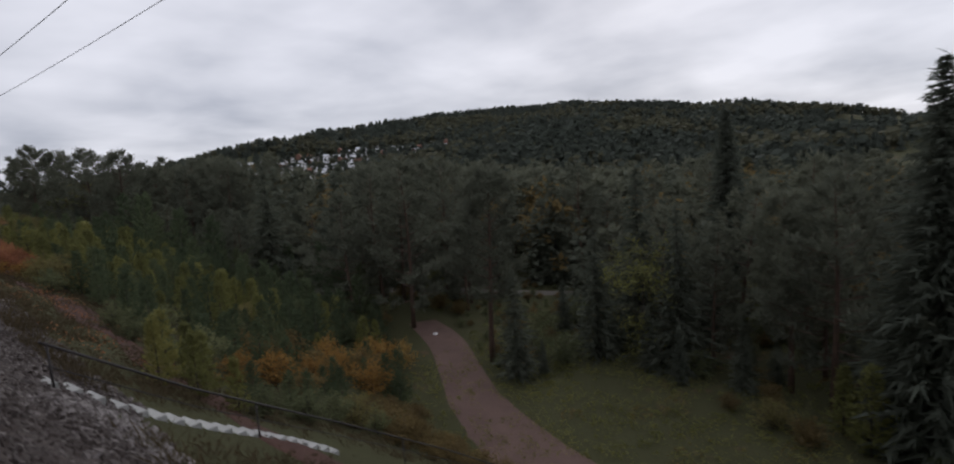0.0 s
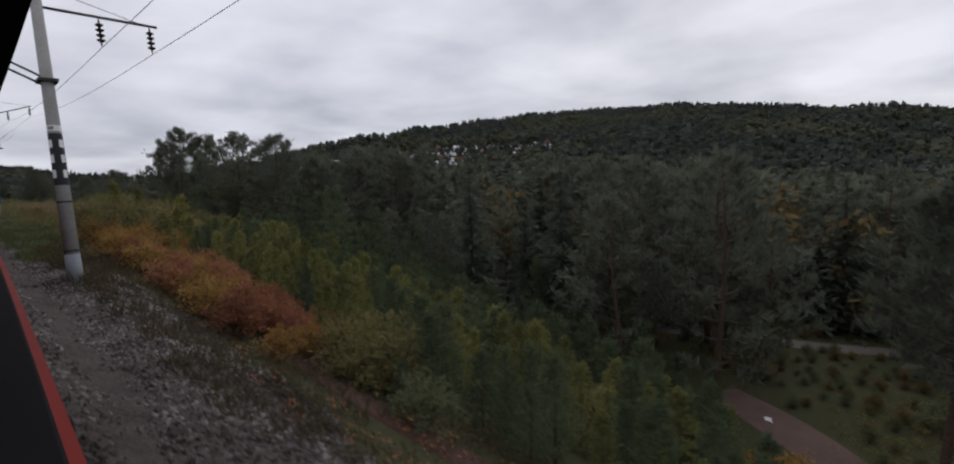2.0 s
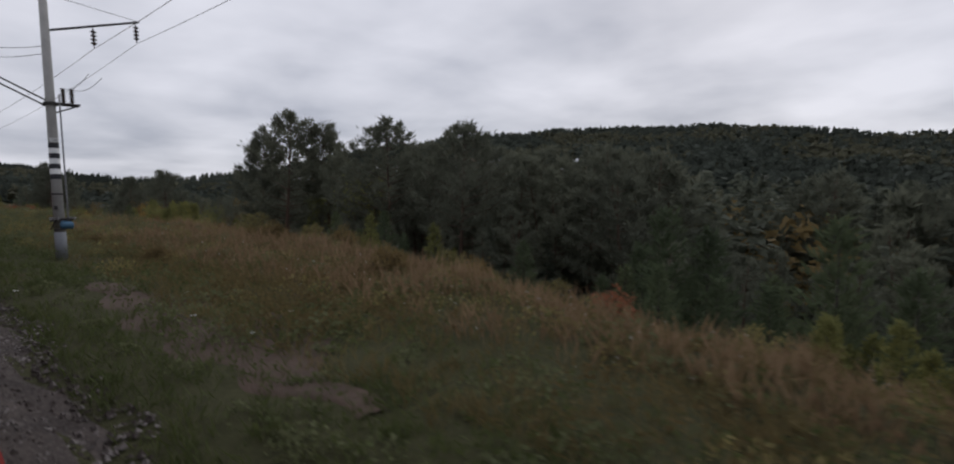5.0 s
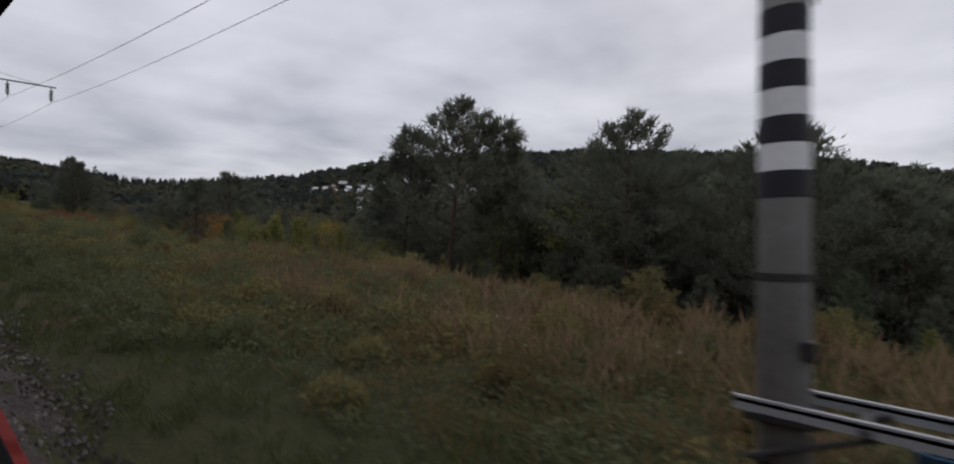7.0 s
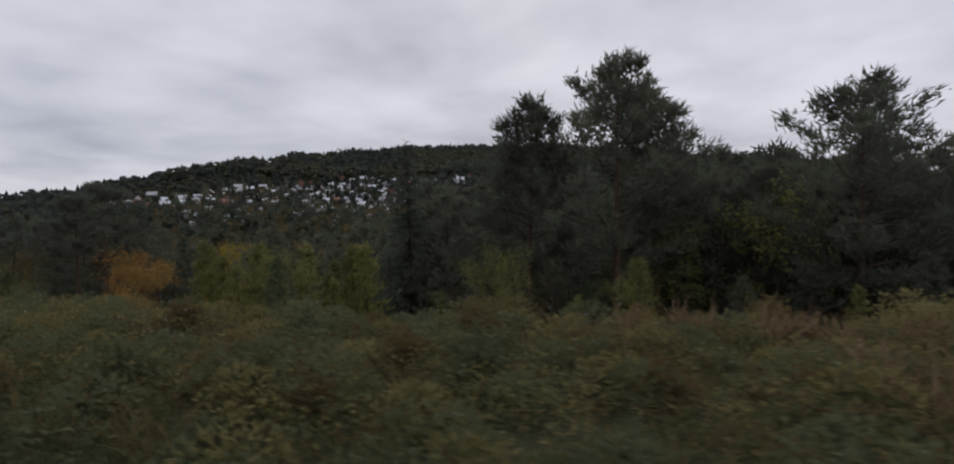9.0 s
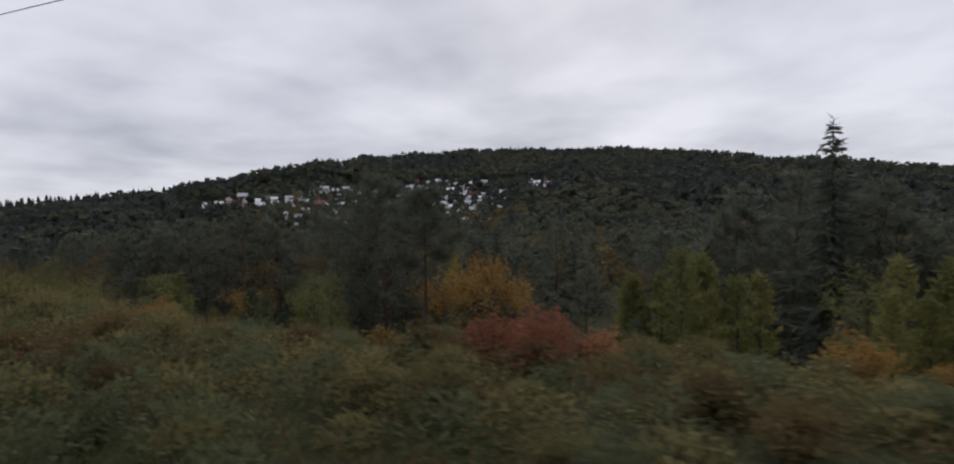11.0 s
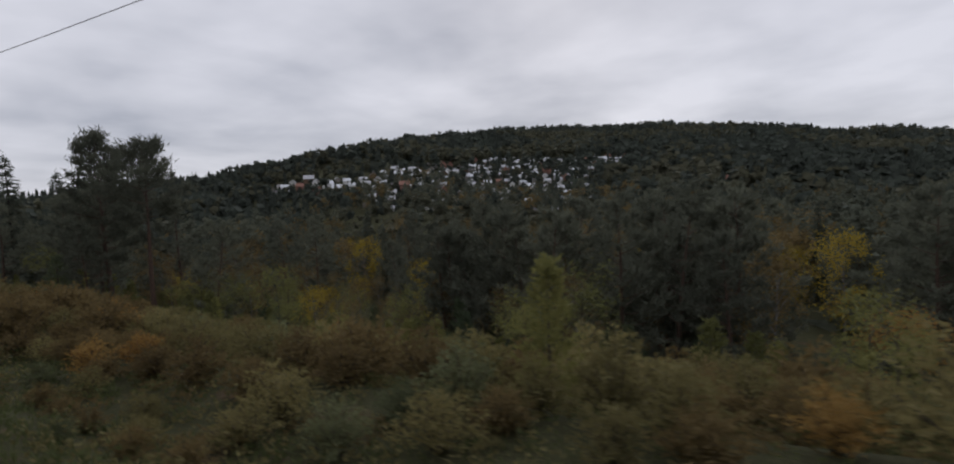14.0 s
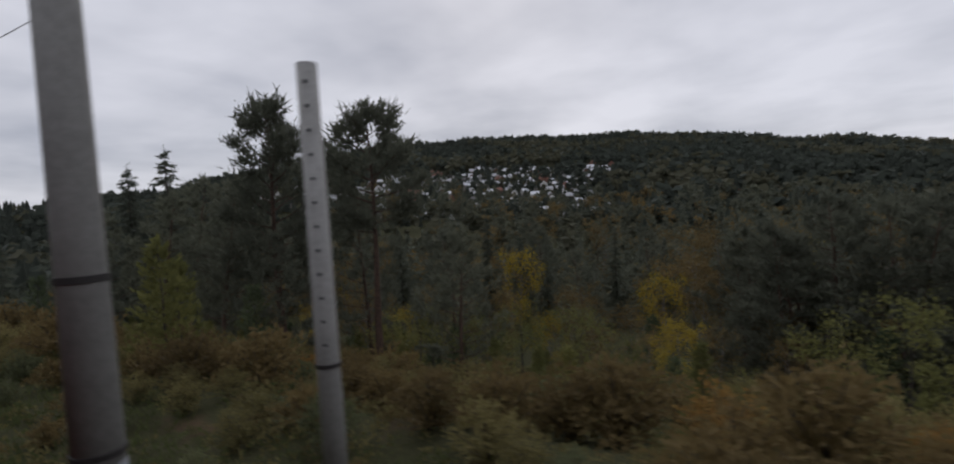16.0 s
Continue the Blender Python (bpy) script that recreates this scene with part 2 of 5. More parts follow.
GRASS_DRY = foliage("dry_grass", [(0.1, (0.064, 0.050, 0.024)), (0.5, (0.130, 0.102, 0.046)), (0.95, (0.245, 0.192, 0.092))], tree=0.0)
GRASS_GREEN = foliage("green_grass", [(0.1, (0.039, 0.050, 0.020)), (0.5, (0.074, 0.090, 0.033)), (0.95, (0.138, 0.144, 0.055))], tree=0.0)
FLUFF = foliage("seed_fluff", [(0.1, (0.28, 0.27, 0.25)), (0.5, (0.42, 0.41, 0.39)), (0.95, (0.55, 0.54, 0.52))], tree=0.0)
GRASS_BROWN = foliage("brown_slope_grass", [(0.1, (0.034, 0.027, 0.016)), (0.5, (0.066, 0.051, 0.029)), (0.95, (0.125, 0.094, 0.054))], tree=0.0)
WEED_PALE = foliage("pale_dry_weeds", [(0.1, (0.084, 0.056, 0.032)), (0.5, (0.185, 0.126, 0.074)), (0.95, (0.330, 0.242, 0.150))], tree=0.0)


def bark(name, low, high, scale):
    mat, n, l, b = material(name, 0.9)
    a = noise_node(n, l, scale, 6)
    r = ramp(n, [(0.3, low), (0.7, high)])
    l.new(a.outputs["Fac"], r.inputs[0])
    l.new(r.outputs[0], b.inputs["Base Color"])
    bump(n, l, b, a.outputs["Fac"], 0.7, 0.03)
    return mat


BARK_PINE = bark("pine_bark", (0.030, 0.020, 0.015), (0.100, 0.062, 0.042), 9)
BARK_DARK = bark("dark_bark", (0.020, 0.017, 0.014), (0.065, 0.055, 0.045), 10)
BARK_BIRCH = bark("birch_bark", (0.045, 0.040, 0.036), (0.21, 0.195, 0.175), 6)


def earth_material():
    """Valley ground: grass, litter and reddish bare soil in patches."""
    mat, n, l, b = material("valley_ground", 0.95, 0, 0.1)
    big, mid, fine = noise_node(n, l, 0.07, 4), noise_node(n, l, 0.6, 5), noise_node(n, l, 9, 6, 0.7)
    grass = ramp(n, [(0.3, (0.022, 0.024, 0.011)), (0.7, (0.058, 0.056, 0.026))])
    l.new(fine.outputs["Fac"], grass.inputs[0])
    soil = ramp(n, [(0.3, (0.050, 0.030, 0.020)), (0.7, (0.125, 0.070, 0.048))])
    l.new(fine.outputs["Fac"], soil.inputs[0])
    pick = ramp(n, [(0.58, (0, 0, 0)), (0.68, (1, 1, 1))])
    both = n.new("ShaderNodeMath"); both.operation = "MULTIPLY_ADD"; both.inputs[1].default_value = 0.5
    l.new(big.outputs["Fac"], both.inputs[0])
    half = n.new("ShaderNodeMath"); half.operation = "MULTIPLY"; half.inputs[1].default_value = 0.5
    l.new(mid.outputs["Fac"], half.inputs[0])
    l.new(half.outputs[0], both.inputs[2])
    l.new(both.outputs[0], pick.inputs[0])
    l.new(mixed(n, l, grass.outputs[0], soil.outputs[0], pick.outputs[0]), b.inputs["Base Color"])
    bump(n, l, b, fine.outputs["Fac"], 0.8, 0.08)
    return mat


def speckled(name, stops, scale, rough=0.9, strength=0.6, distance=0.02, coarse=0.5, spec=0.2, metallic=0.0):
    mat, n, l, b = material(name, rough, metallic, spec)
    a, c = noise_node(n, l, scale, 6, 0.7), noise_node(n, l, scale * 0.08, 3)
    mixn = n.new("ShaderNodeMix"); mixn.data_type = "FLOAT"; mixn.inputs[0].default_value = coarse
    l.new(a.outputs["Fac"], mixn.inputs[2])
    l.new(c.outputs["Fac"], mixn.inputs[3])
    r = ramp(n, stops)
    l.new(mixn.outputs[0], r.inputs[0])
    l.new(r.outputs[0], b.inputs["Base Color"])
    if strength:
        bump(n, l, b, a.outputs["Fac"], strength, distance)
    return mat


EARTH = earth_material()
DIRT = speckled("dirt_road", [(0.3, (0.058, 0.036, 0.029)), (0.7, (0.108, 0.069, 0.056))], 7, distance=0.05)
PALE_DIRT = speckled("pale_gravel", [(0.3, (0.065, 0.057, 0.048)), (0.7, (0.125, 0.110, 0.096))], 7, distance=0.05)
RED_SOIL = speckled("red_soil", [(0.3, (0.026, 0.012, 0.009)), (0.7, (0.060, 0.027, 0.019))], 8, distance=0.05)
SHELF_SOIL = speckled("shelf_soil", [(0.3, (0.034, 0.025, 0.018)), (0.7, (0.078, 0.052, 0.038))], 6, distance=0.06)
GRAVEL_BED = speckled("gravel_bed", [(0.34, (0.008, 0.006, 0.005)), (0.66, (0.082, 0.066, 0.058))], 16, distance=0.06, coarse=0.3)
CONCRETE = speckled("weathered_concrete", [(0.3, (0.17, 0.165, 0.155)), (0.7, (0.30, 0.295, 0.28))], 14, 0.85, 0.3, 0.006)
CONCRETE_PALE = speckled("pale_concrete", [(0.3, (0.30, 0.30, 0.28)), (0.7, (0.48, 0.48, 0.45))], 11, 0.85, 0.3, 0.006)
STEP_CONCRETE = speckled("step_concrete", [(0.3, (0.20, 0.20, 0.19)), (0.7, (0.33, 0.33, 0.31))], 11, 0.85, 0.3, 0.006)
PAINT_BLACK = speckled("black_paint", [(0.3, (0.012, 0.012, 0.015)), (0.7, (0.030, 0.030, 0.034))], 12, 0.6, 0.1, 0.003)
PAINT_WHITE = speckled("white_paint", [(0.3, (0.48, 0.48, 0.47)), (0.7, (0.70, 0.70, 0.69))], 12, 0.6, 0.1, 0.003)
STEEL = speckled("galvanised_steel", [(0.3, (0.10, 0.10, 0.105)), (0.7, (0.20, 0.20, 0.21))], 20, 0.5, 0.1, 0.002, metallic=0.6)
STEEL_DARK = speckled("dark_steel", [(0.3, (0.018, 0.017, 0.017)), (0.7, (0.05, 0.045, 0.043))], 20, 0.6, 0.2, 0.003)
IRON_PALE = speckled("pale_angle_iron", [(0.3, (0.22, 0.22, 0.22)), (0.7, (0.36, 0.36, 0.36))], 20, 0.6, 0.1, 0.002)
BASE_GREY = speckled("blue_grey_coat", [(0.3, (0.13, 0.138, 0.15)), (0.7, (0.21, 0.22, 0.235))], 10, 0.8, 0.2, 0.004)
BLUE_PAINT = speckled("faded_blue_paint", [(0.3, (0.025, 0.065, 0.11)), (0.7, (0.055, 0.12, 0.18))], 16, 0.55, 0.1, 0.003)
RED_PAINT = speckled("red_coach_paint", [(0.3, (0.115, 0.010, 0.008)), (0.7, (0.175, 0.018, 0.012))], 6, 0.7, 0.05, 0.002, spec=0.08)
RUBBER = speckled("black_window_rubber", [(0.3, (0.006, 0.006, 0.007)), (0.7, (0.014, 0.013, 0.013))], 12, 0.9, 0.1, 0.003, spec=0.05)
GREY_ROOF = speckled("grey_coach_roof", [(0.3, (0.08, 0.08, 0.085)), (0.7, (0.16, 0.16, 0.165))], 6, 0.6, 0.1, 0.003)
YELLOW_PAINT = speckled("yellow_paint", [(0.3, (0.36, 0.26, 0.03)), (0.7, (0.52, 0.39, 0.06))], 14, 0.6, 0.1, 0.003)
GLAZE = speckled("brown_glazed_porcelain", [(0.3, (0.02, 0.012, 0.010)), (0.7, (0.045, 0.028, 0.022))], 14, 0.25, 0.0, 0.001, spec=0.5)
STONE = foliage("ballast_stones", [(0.20, (0.014, 0.011, 0.009)), (0.46, (0.048, 0.039, 0.035)), (0.68, (0.22, 0.200, 0.190))], 0.9, 0.0, 0.0)

# ---- ground ----
def spaced(*runs):
    out = []
    for a, b, step in runs:
        out.extend(np.arange(a, b, step))
    return np.array(out)


def make_ground():
    gx = spaced((-3000, -400, 400), (-400, -60, 40), (-60, -10, 5), (-10, -4, 1), (-4, 8, 0.5), (8, 30, 0.8), (30, 80, 2.0), (80, 600, 8), (600, 1400, 50), (1400, 4600, 400))
    gy = spaced((-3000, -600, 300), (-600, -100, 25), (-100, -20, 5), (-20, 250, 1.25), (250, 700, 8), (700, 1500, 40), (1500, 4600, 300))
    X, Y = np.meshgrid(gx, gy)
    # the columns follow the track so that its shoulder stays sharp
    follow = 1 - smooth(30, 120, np.abs(X))
    X = X + follow * track_x(Y) * (np.abs(Y - 100) < 500)
    Z = ground(X, Y)
    nx, ny = len(gx), len(gy)
    idx = np.arange(nx * ny).reshape(ny, nx)
    faces = np.stack([idx[:-1, :-1], idx[:-1, 1:], idx[1:, 1:], idx[1:, :-1]], -1).reshape(-1, 4)
    g = Geo().add_many(np.stack([X, Y, Z], -1).reshape(-1, 3), faces)
    return single("ground", g, EARTH, "grassy valley ground with bare reddish soil rising to a hill", "ground", kind="structure", smooth_faces=True)


make_ground()


def drape(name, edge_a, edge_b, steps, material_, label, lift=0.05, cross=6):
    """A strip laid over the ground between two lines given as functions of 0..1."""
    k = np.linspace(0, 1, steps)
    ax, ay = edge_a(k)
    bx, by = edge_b(k)
    c = np.linspace(0, 1, cross)[:, None]
    X, Y = ax + (bx - ax) * c, ay + (by - ay) * c
    Z = ground(X, Y) + lift * np.sin(np.pi * np.clip(c, 0.02, 0.98)) ** 0.3 - (c < 0.01) * 0.1 - (c > 0.99) * 0.1
    idx = np.arange(cross * steps).reshape(cross, steps)
    faces = np.stack([idx[:-1, :-1], idx[1:, :-1], idx[1:, 1:], idx[:-1, 1:]], -1).reshape(-1, 4)
    g = Geo().add_many(np.stack([X, Y, Z], -1).reshape(-1, 3), faces[:, ::-1])
    return single(name, g, material_, label, name.replace("_", " "), kind="structure", smooth_faces=True)


def ballast_edge(y):
    return np.interp(y, [-40, 8, 22, 38, 43, 48, 52, 60, 260], [2.6, 2.7, 3.4, 4.3, 4.1, 2.7, 2.0, 1.7, 1.7]) + 0.15 * np.sin(y * 1.1) + 0.1 * np.sin(y * 2.7)


drape("ballast_bed", lambda k: (track_x(-40 + 300 * k) - 5.5, -40 + 300 * k), lambda k: (track_x(-40 + 300 * k) + ballast_edge(-40 + 300 * k), -40 + 300 * k), 301, GRAVEL_BED, "grey crushed-stone ballast along the track", 0.05, 22)


drape("soil_slope", lambda k: (track_x(4 + 44 * k) + 5.7 + 0.35 * np.sin(k * 31), 4 + 44 * k), lambda k: (track_x(4 + 44 * k) + 7.3 + 0.45 * np.sin(k * 23), 4 + 44 * k), 80, RED_SOIL, "bare reddish soil on the embankment slope", 0.05, 12)
drape("soil_patch", lambda k: (track_x(73 + 14 * k) + 3.9 - 0.9 * np.sin(3.14 * k) + 0.25 * np.sin(k * 31), 73 + 14 * k), lambda k: (track_x(73 + 14 * k) + 4.2 + 2.3 * np.sin(3.14 * k) + 0.4 * np.sin(k * 27 + 1), 73 + 14 * k), 60, SHELF_SOIL, "bare reddish soil patch with litter on the shelf", 0.04, 8)


def make_stones(n):
    """Loose ballast stones, small sharp lumps."""
    y = np.where(RNG.random(n) < 0.5, RNG.uniform(-8, 54, n), RNG.uniform(54, 235, n))
    d = -0.1 + (ballast_edge(y) + 0.35) * RNG.random(n)
    x = track_x(y) + d
    z = ground(x, y) + 0.05
    s = np.where(y < 54, 1.3, 1.0) * RNG.uniform(0.024, 0.056, n) * np.where(RNG.random(n) < 0.07, 1.6, 1)
    base = np.array([(1, 0, -0.3), (0, 1, -0.3), (-1, 0, -0.3), (0, -1, -0.3), (0, 0, 0.55)])
    v = base[None] * RNG.uniform(0.6, 1.3, (n, 5, 1)) * s[:, None, None]
    v[:, 4, :2] += RNG.normal(size=(n, 2)) * 0.4 * s[:, None]
    a = RNG.uniform(0, 6.28, n)
    ca, sa = np.cos(a)[:, None], np.sin(a)[:, None]
    v = np.stack([v[..., 0] * ca - v[..., 1] * sa, v[..., 0] * sa + v[..., 1] * ca, v[..., 2]], -1)
    v += np.stack([x, y, z], -1)[:, None]
    t = np.array([(0, 1, 4), (1, 2, 4), (2, 3, 4), (3, 0, 4)])
    f = (t[None] + 5 * np.arange(n)[:, None, None]).reshape(-1, 3)
    return single("ballast_stones", Geo().add_many(v.reshape(-1, 3), f), STONE, "loose grey crushed ballast stones beside the track", "gravel", kind="stuff")


make_stones(62000)

# ---- plants ----
def unit(v):
    return v / np.maximum(np.linalg.norm(v, axis=-1, keepdims=True), 1e-9)


def leaves(geo, centres, size, rng, up=0.3, narrow=0.5):
    """One small rhombic leaf at every centre, each turned its own way."""
    n = len(centres)
    a = unit(rng.normal(size=(n, 3)) + (0, 0, up))
    b = unit(np.cross(a, rng.normal(size=(n, 3))))
    s = size * rng.uniform(0.6, 1.3, (n, 1))
    c = np.asarray(centres)
    v = np.stack([c - a * s * 0.5, c + b * s * narrow * 0.5, c + a * s * 0.5, c - b * s * narrow * 0.5], 1)
    f = np.arange(4 * n).reshape(n, 4)
    return geo.add_many(v.reshape(-1, 3), f)


def spikes(geo, centres, ways, length, width, rng, spread=0.9):
    """Thin pointed needles sprays from centres towards ways."""
    n = len(centres)
    a = unit(np.asarray(ways) + rng.normal(size=(n, 3)) * spread)
    b = unit(np.cross(a, rng.normal(size=(n, 3))))
    s = length * rng.uniform(0.6, 1.25, (n, 1))
    c = np.asarray(centres)
    v = np.stack([c - b * width * 0.5, c + b * width * 0.5, c + a * s], 1)
    return geo.add_many(v.reshape(-1, 3), np.arange(3 * n).reshape(n, 3))


def pine_shape(h, seed, bare=0.3, spread=0.30, limbs=46, twigs=8, tufts=3, needles=10, lean=0.02, needle=0.30, width=0.06, rise=1.0):
    """Scots pine: bent trunk, limbs that curve upwards, forked twigs that end in tufts of needles."""
    rng = np.random.default_rng(seed)
    trunk, crown = Geo(), Geo()
    lx, ly = rng.normal(size=2) * lean * h
    zz = np.linspace(0, 1, 9)
    px = lx * zz ** 2 + 0.010 * h * np.sin(zz * 5 + rng.uniform(0, 6))
    py = ly * zz ** 2 + 0.010 * h * np.sin(zz * 4 + rng.uniform(0, 6))
    px, py = px - px[0], py - py[0]
    r0 = 0.013 * h + 0.03
    trunk.tube([(px[i], py[i], zz[i] * h * 0.97 - (0.25 if i == 0 else 0)) for i in range(9)], [max(r0 * (1 - 0.93 * q), 0.015) for q in zz], 8)
    cs, ws = [], []

    def tuft(p, way, n):
        cs.append(p + rng.normal(size=(n, 3)) * 0.012 * h)
        ws.append(np.tile(way * 0.7 + np.array((0, 0, 0.65)), (n, 1)))

    for i in range(limbs):
        k = bare + (0.98 - bare) * (i + rng.random()) / limbs
        a = i * 2.399 + rng.uniform(-0.7, 0.7)
        q = (k - bare) / (1 - bare)
        ln = spread * h * min(1.0, 0.62 + 1.3 * q) * min(1.0, 1.45 * (1 - q) ** 0.95) * rng.uniform(0.62, 1.1) + 0.03 * h
        up = (0.0 + 0.6 * q) * rise + rng.uniform(-0.12, 0.18)
        ox, oy = np.interp(k, zz, px), np.interp(k, zz, py)
        t = np.linspace(0, 1, 4)
        bend = rng.uniform(-0.5, 0.5)
        pts = np.stack([ox + np.cos(a + bend * t) * ln * t, oy + np.sin(a + bend * t) * ln * t, k * h * 0.95 + ln * (up * t + 0.22 * t ** 2.5)], -1)
        trunk.tube([tuple(p) for p in pts], [max(0.24 * r0 * (1 - 0.85 * u) * (1.2 - 0.6 * q), 0.010) for u in t], 4, cap=False)
        m = max(3, int(round(twigs * (0.45 + 0.7 * ln / (spread * h)))))
        for w in range(m):
            u = 0.28 + 0.72 * (w + rng.random()) / m
            p = np.array([np.interp(u, t, pts[:, c]) for c in range(3)])
            side = rng.choice((-1, 1)) * rng.uniform(0.3, 1.25)
            tl = ln * rng.uniform(0.12, 0.30) * (1.2 - 0.6 * u) + 0.022 * h
            way = unit(np.array([math.cos(a + bend + side), math.sin(a + bend + side), rng.uniform(0.05, 0.75)]))
            for v in range(tufts):
                tuft(p + way * tl * (0.3 + 0.75 * (v + rng.random()) / tufts), way, needles)
        tuft(pts[3], unit(pts[3] - pts[2]), needles * 2)
    top = np.array([px[-1], py[-1], h * 0.93])
    for w in range(7):
        way = np.array([rng.normal() * 0.5, rng.normal() * 0.5, 1.0])
        tuft(top + way * h * rng.uniform(0.0, 0.05), unit(way), needles)
    spikes(crown, np.concatenate(cs), np.concatenate(ws), needle, width, rng, 0.6)
    return trunk, crown


def spruce_shape(h, seed, whorls=26, arms=8, sprays=11, radius=0.17, start=0.06, width=0.13):
    """Spruce: straight trunk, whorls of drooping branches that shorten to the tip."""
    rng = np.random.default_rng(seed)
    trunk, crown = Geo(), Geo()
    trunk.tube([(0, 0, -0.2), (0, 0, 0.5 * h), (0, 0, 0.99 * h)], [0.013 * h + 0.03, 0.008 * h, 0.012], 6)
    cs, ws, ks = [], [], []
    for i in range(whorls):
        k = start + (1 - start) * (i + 0.3 * rng.random()) / whorls
        R = radius * h * (1 - k) ** 0.85 * rng.uniform(0.8, 1.15) + 0.012 * h
        a0 = rng.uniform(0, 6.28)
        for j in range(arms):
            a = a0 + j * 6.283 / arms + rng.uniform(-0.25, 0.25)
            r = R * rng.uniform(0.55, 1.2)
            kk = min(k + rng.uniform(-0.45, 0.45) * (1 - start) / whorls, 0.995)
            d = np.array([math.cos(a), math.sin(a), 0])
            u = (np.arange(sprays) + rng.random(sprays)) / sprays
            z = kk * h - 0.30 * r * u + 0.20 * r * u ** 2.5
            c = d * (r * u)[:, None] + np.stack([0 * u, 0 * u, z], -1)
            side = np.cross(d, (0, 0, 1)) * np.where(np.arange(sprays) % 2, 1, -1)[:, None]
            cs.append(c)
            ks.append(np.full(sprays, (1 - k) ** 0.8))
            ws.append(unit(d * 0.9 + side * 0.8 * (1.1 - u)[:, None] + (0, 0, -0.25)) * 1.0)
    c, w = np.concatenate(cs), np.concatenate(ws)
    q = np.concatenate(ks)[:, None]
    spikes(crown, c, w, radius * h * 0.34 * (0.12 + q) + 0.02 * h ** 0.5, (width * radius * h * 0.85 + 0.02) * (0.3 + 0.8 * q), rng, 0.35)
    m = 12
    spikes(crown, np.stack([np.zeros(m), np.zeros(m), np.linspace(0.93, 1.0, m) * h], -1), np.stack([np.cos(np.arange(m) * 2.4), np.sin(np.arange(m) * 2.4), np.ones(m) * 0.8], -1), 0.03 * h, 0.06, rng, 0.3)
    return trunk, crown


def broadleaf_shape(h, seed, clumps=52, per=42, leaf=0.22, width=0.2, low=0.2, stems=1, limbs=12):
    """Birch, aspen or willow: thin limbs and a ragged crown of loose leaf clumps."""
    rng = np.random.default_rng(seed)
    trunk, crown, twigs = Geo(), Geo(), Geo()
    tips = []
    for s in range(stems):
        lx, ly = rng.normal(size=2) * 0.05 * h * (1 if stems == 1 else 2.6)
        zz = np.linspace(0, 1, 6)
        hh = h * (1 if s == 0 else rng.uniform(0.7, 0.95))
        pts = [(lx * q * q + 0.01 * h * math.sin(6 * q + s), ly * q * q, q * hh * 0.93 - (0.2 if i == 0 else 0)) for i, q in enumerate(zz)]
        r0 = (0.010 * h + 0.02) / (1 if stems == 1 else 1.5)
        trunk.tube(pts, [max(r0 * (1 - 0.9 * q), 0.01) for q in zz], 6)
        for i in range(max(3, limbs // stems)):
            k = low + (0.95 - low) * (i + rng.random()) / max(3, limbs // stems)
            a = i * 2.4 + rng.uniform(-0.5, 0.5)
            ln = width * h * math.sin(math.pi * (0.15 + 0.75 * (k - low) / (1 - low))) * rng.uniform(0.6, 1.2)
            o = np.array([np.interp(k, zz, [p[j] for p in pts]) for j in range(3)])
            e = o + (math.cos(a) * ln, math.sin(a) * ln, ln * rng.uniform(0.5, 1.3))
            twigs.tube([tuple(o), tuple((o + e) / 2 + (0, 0, 0.03 * h)), tuple(e)], [0.3 * r0, 0.2 * r0, 0.008], 4, cap=False)
            tips.append(e)
        tips.append(np.array(pts[-1]))
    tips = np.array(tips)
    k = rng.integers(0, len(tips), clumps)
    c = tips[k] + rng.normal(size=(clumps, 3)) * (0.06 * h, 0.06 * h, 0.07 * h)
    c[:, 2] = np.clip(c[:, 2], low * h * 0.8, h * 1.0)
    size = rng.uniform(0.5, 1.2, clumps)
    pts = np.repeat(c, per, 0) + rng.normal(size=(clumps * per, 3)) * (0.045 * h, 0.045 * h, 0.05 * h) * np.repeat(size, per)[:, None]
    pts[:, 2] = np.maximum(pts[:, 2], 0.05 * h)
    leaves(crown, pts, leaf, rng)
    return trunk, crown, twigs


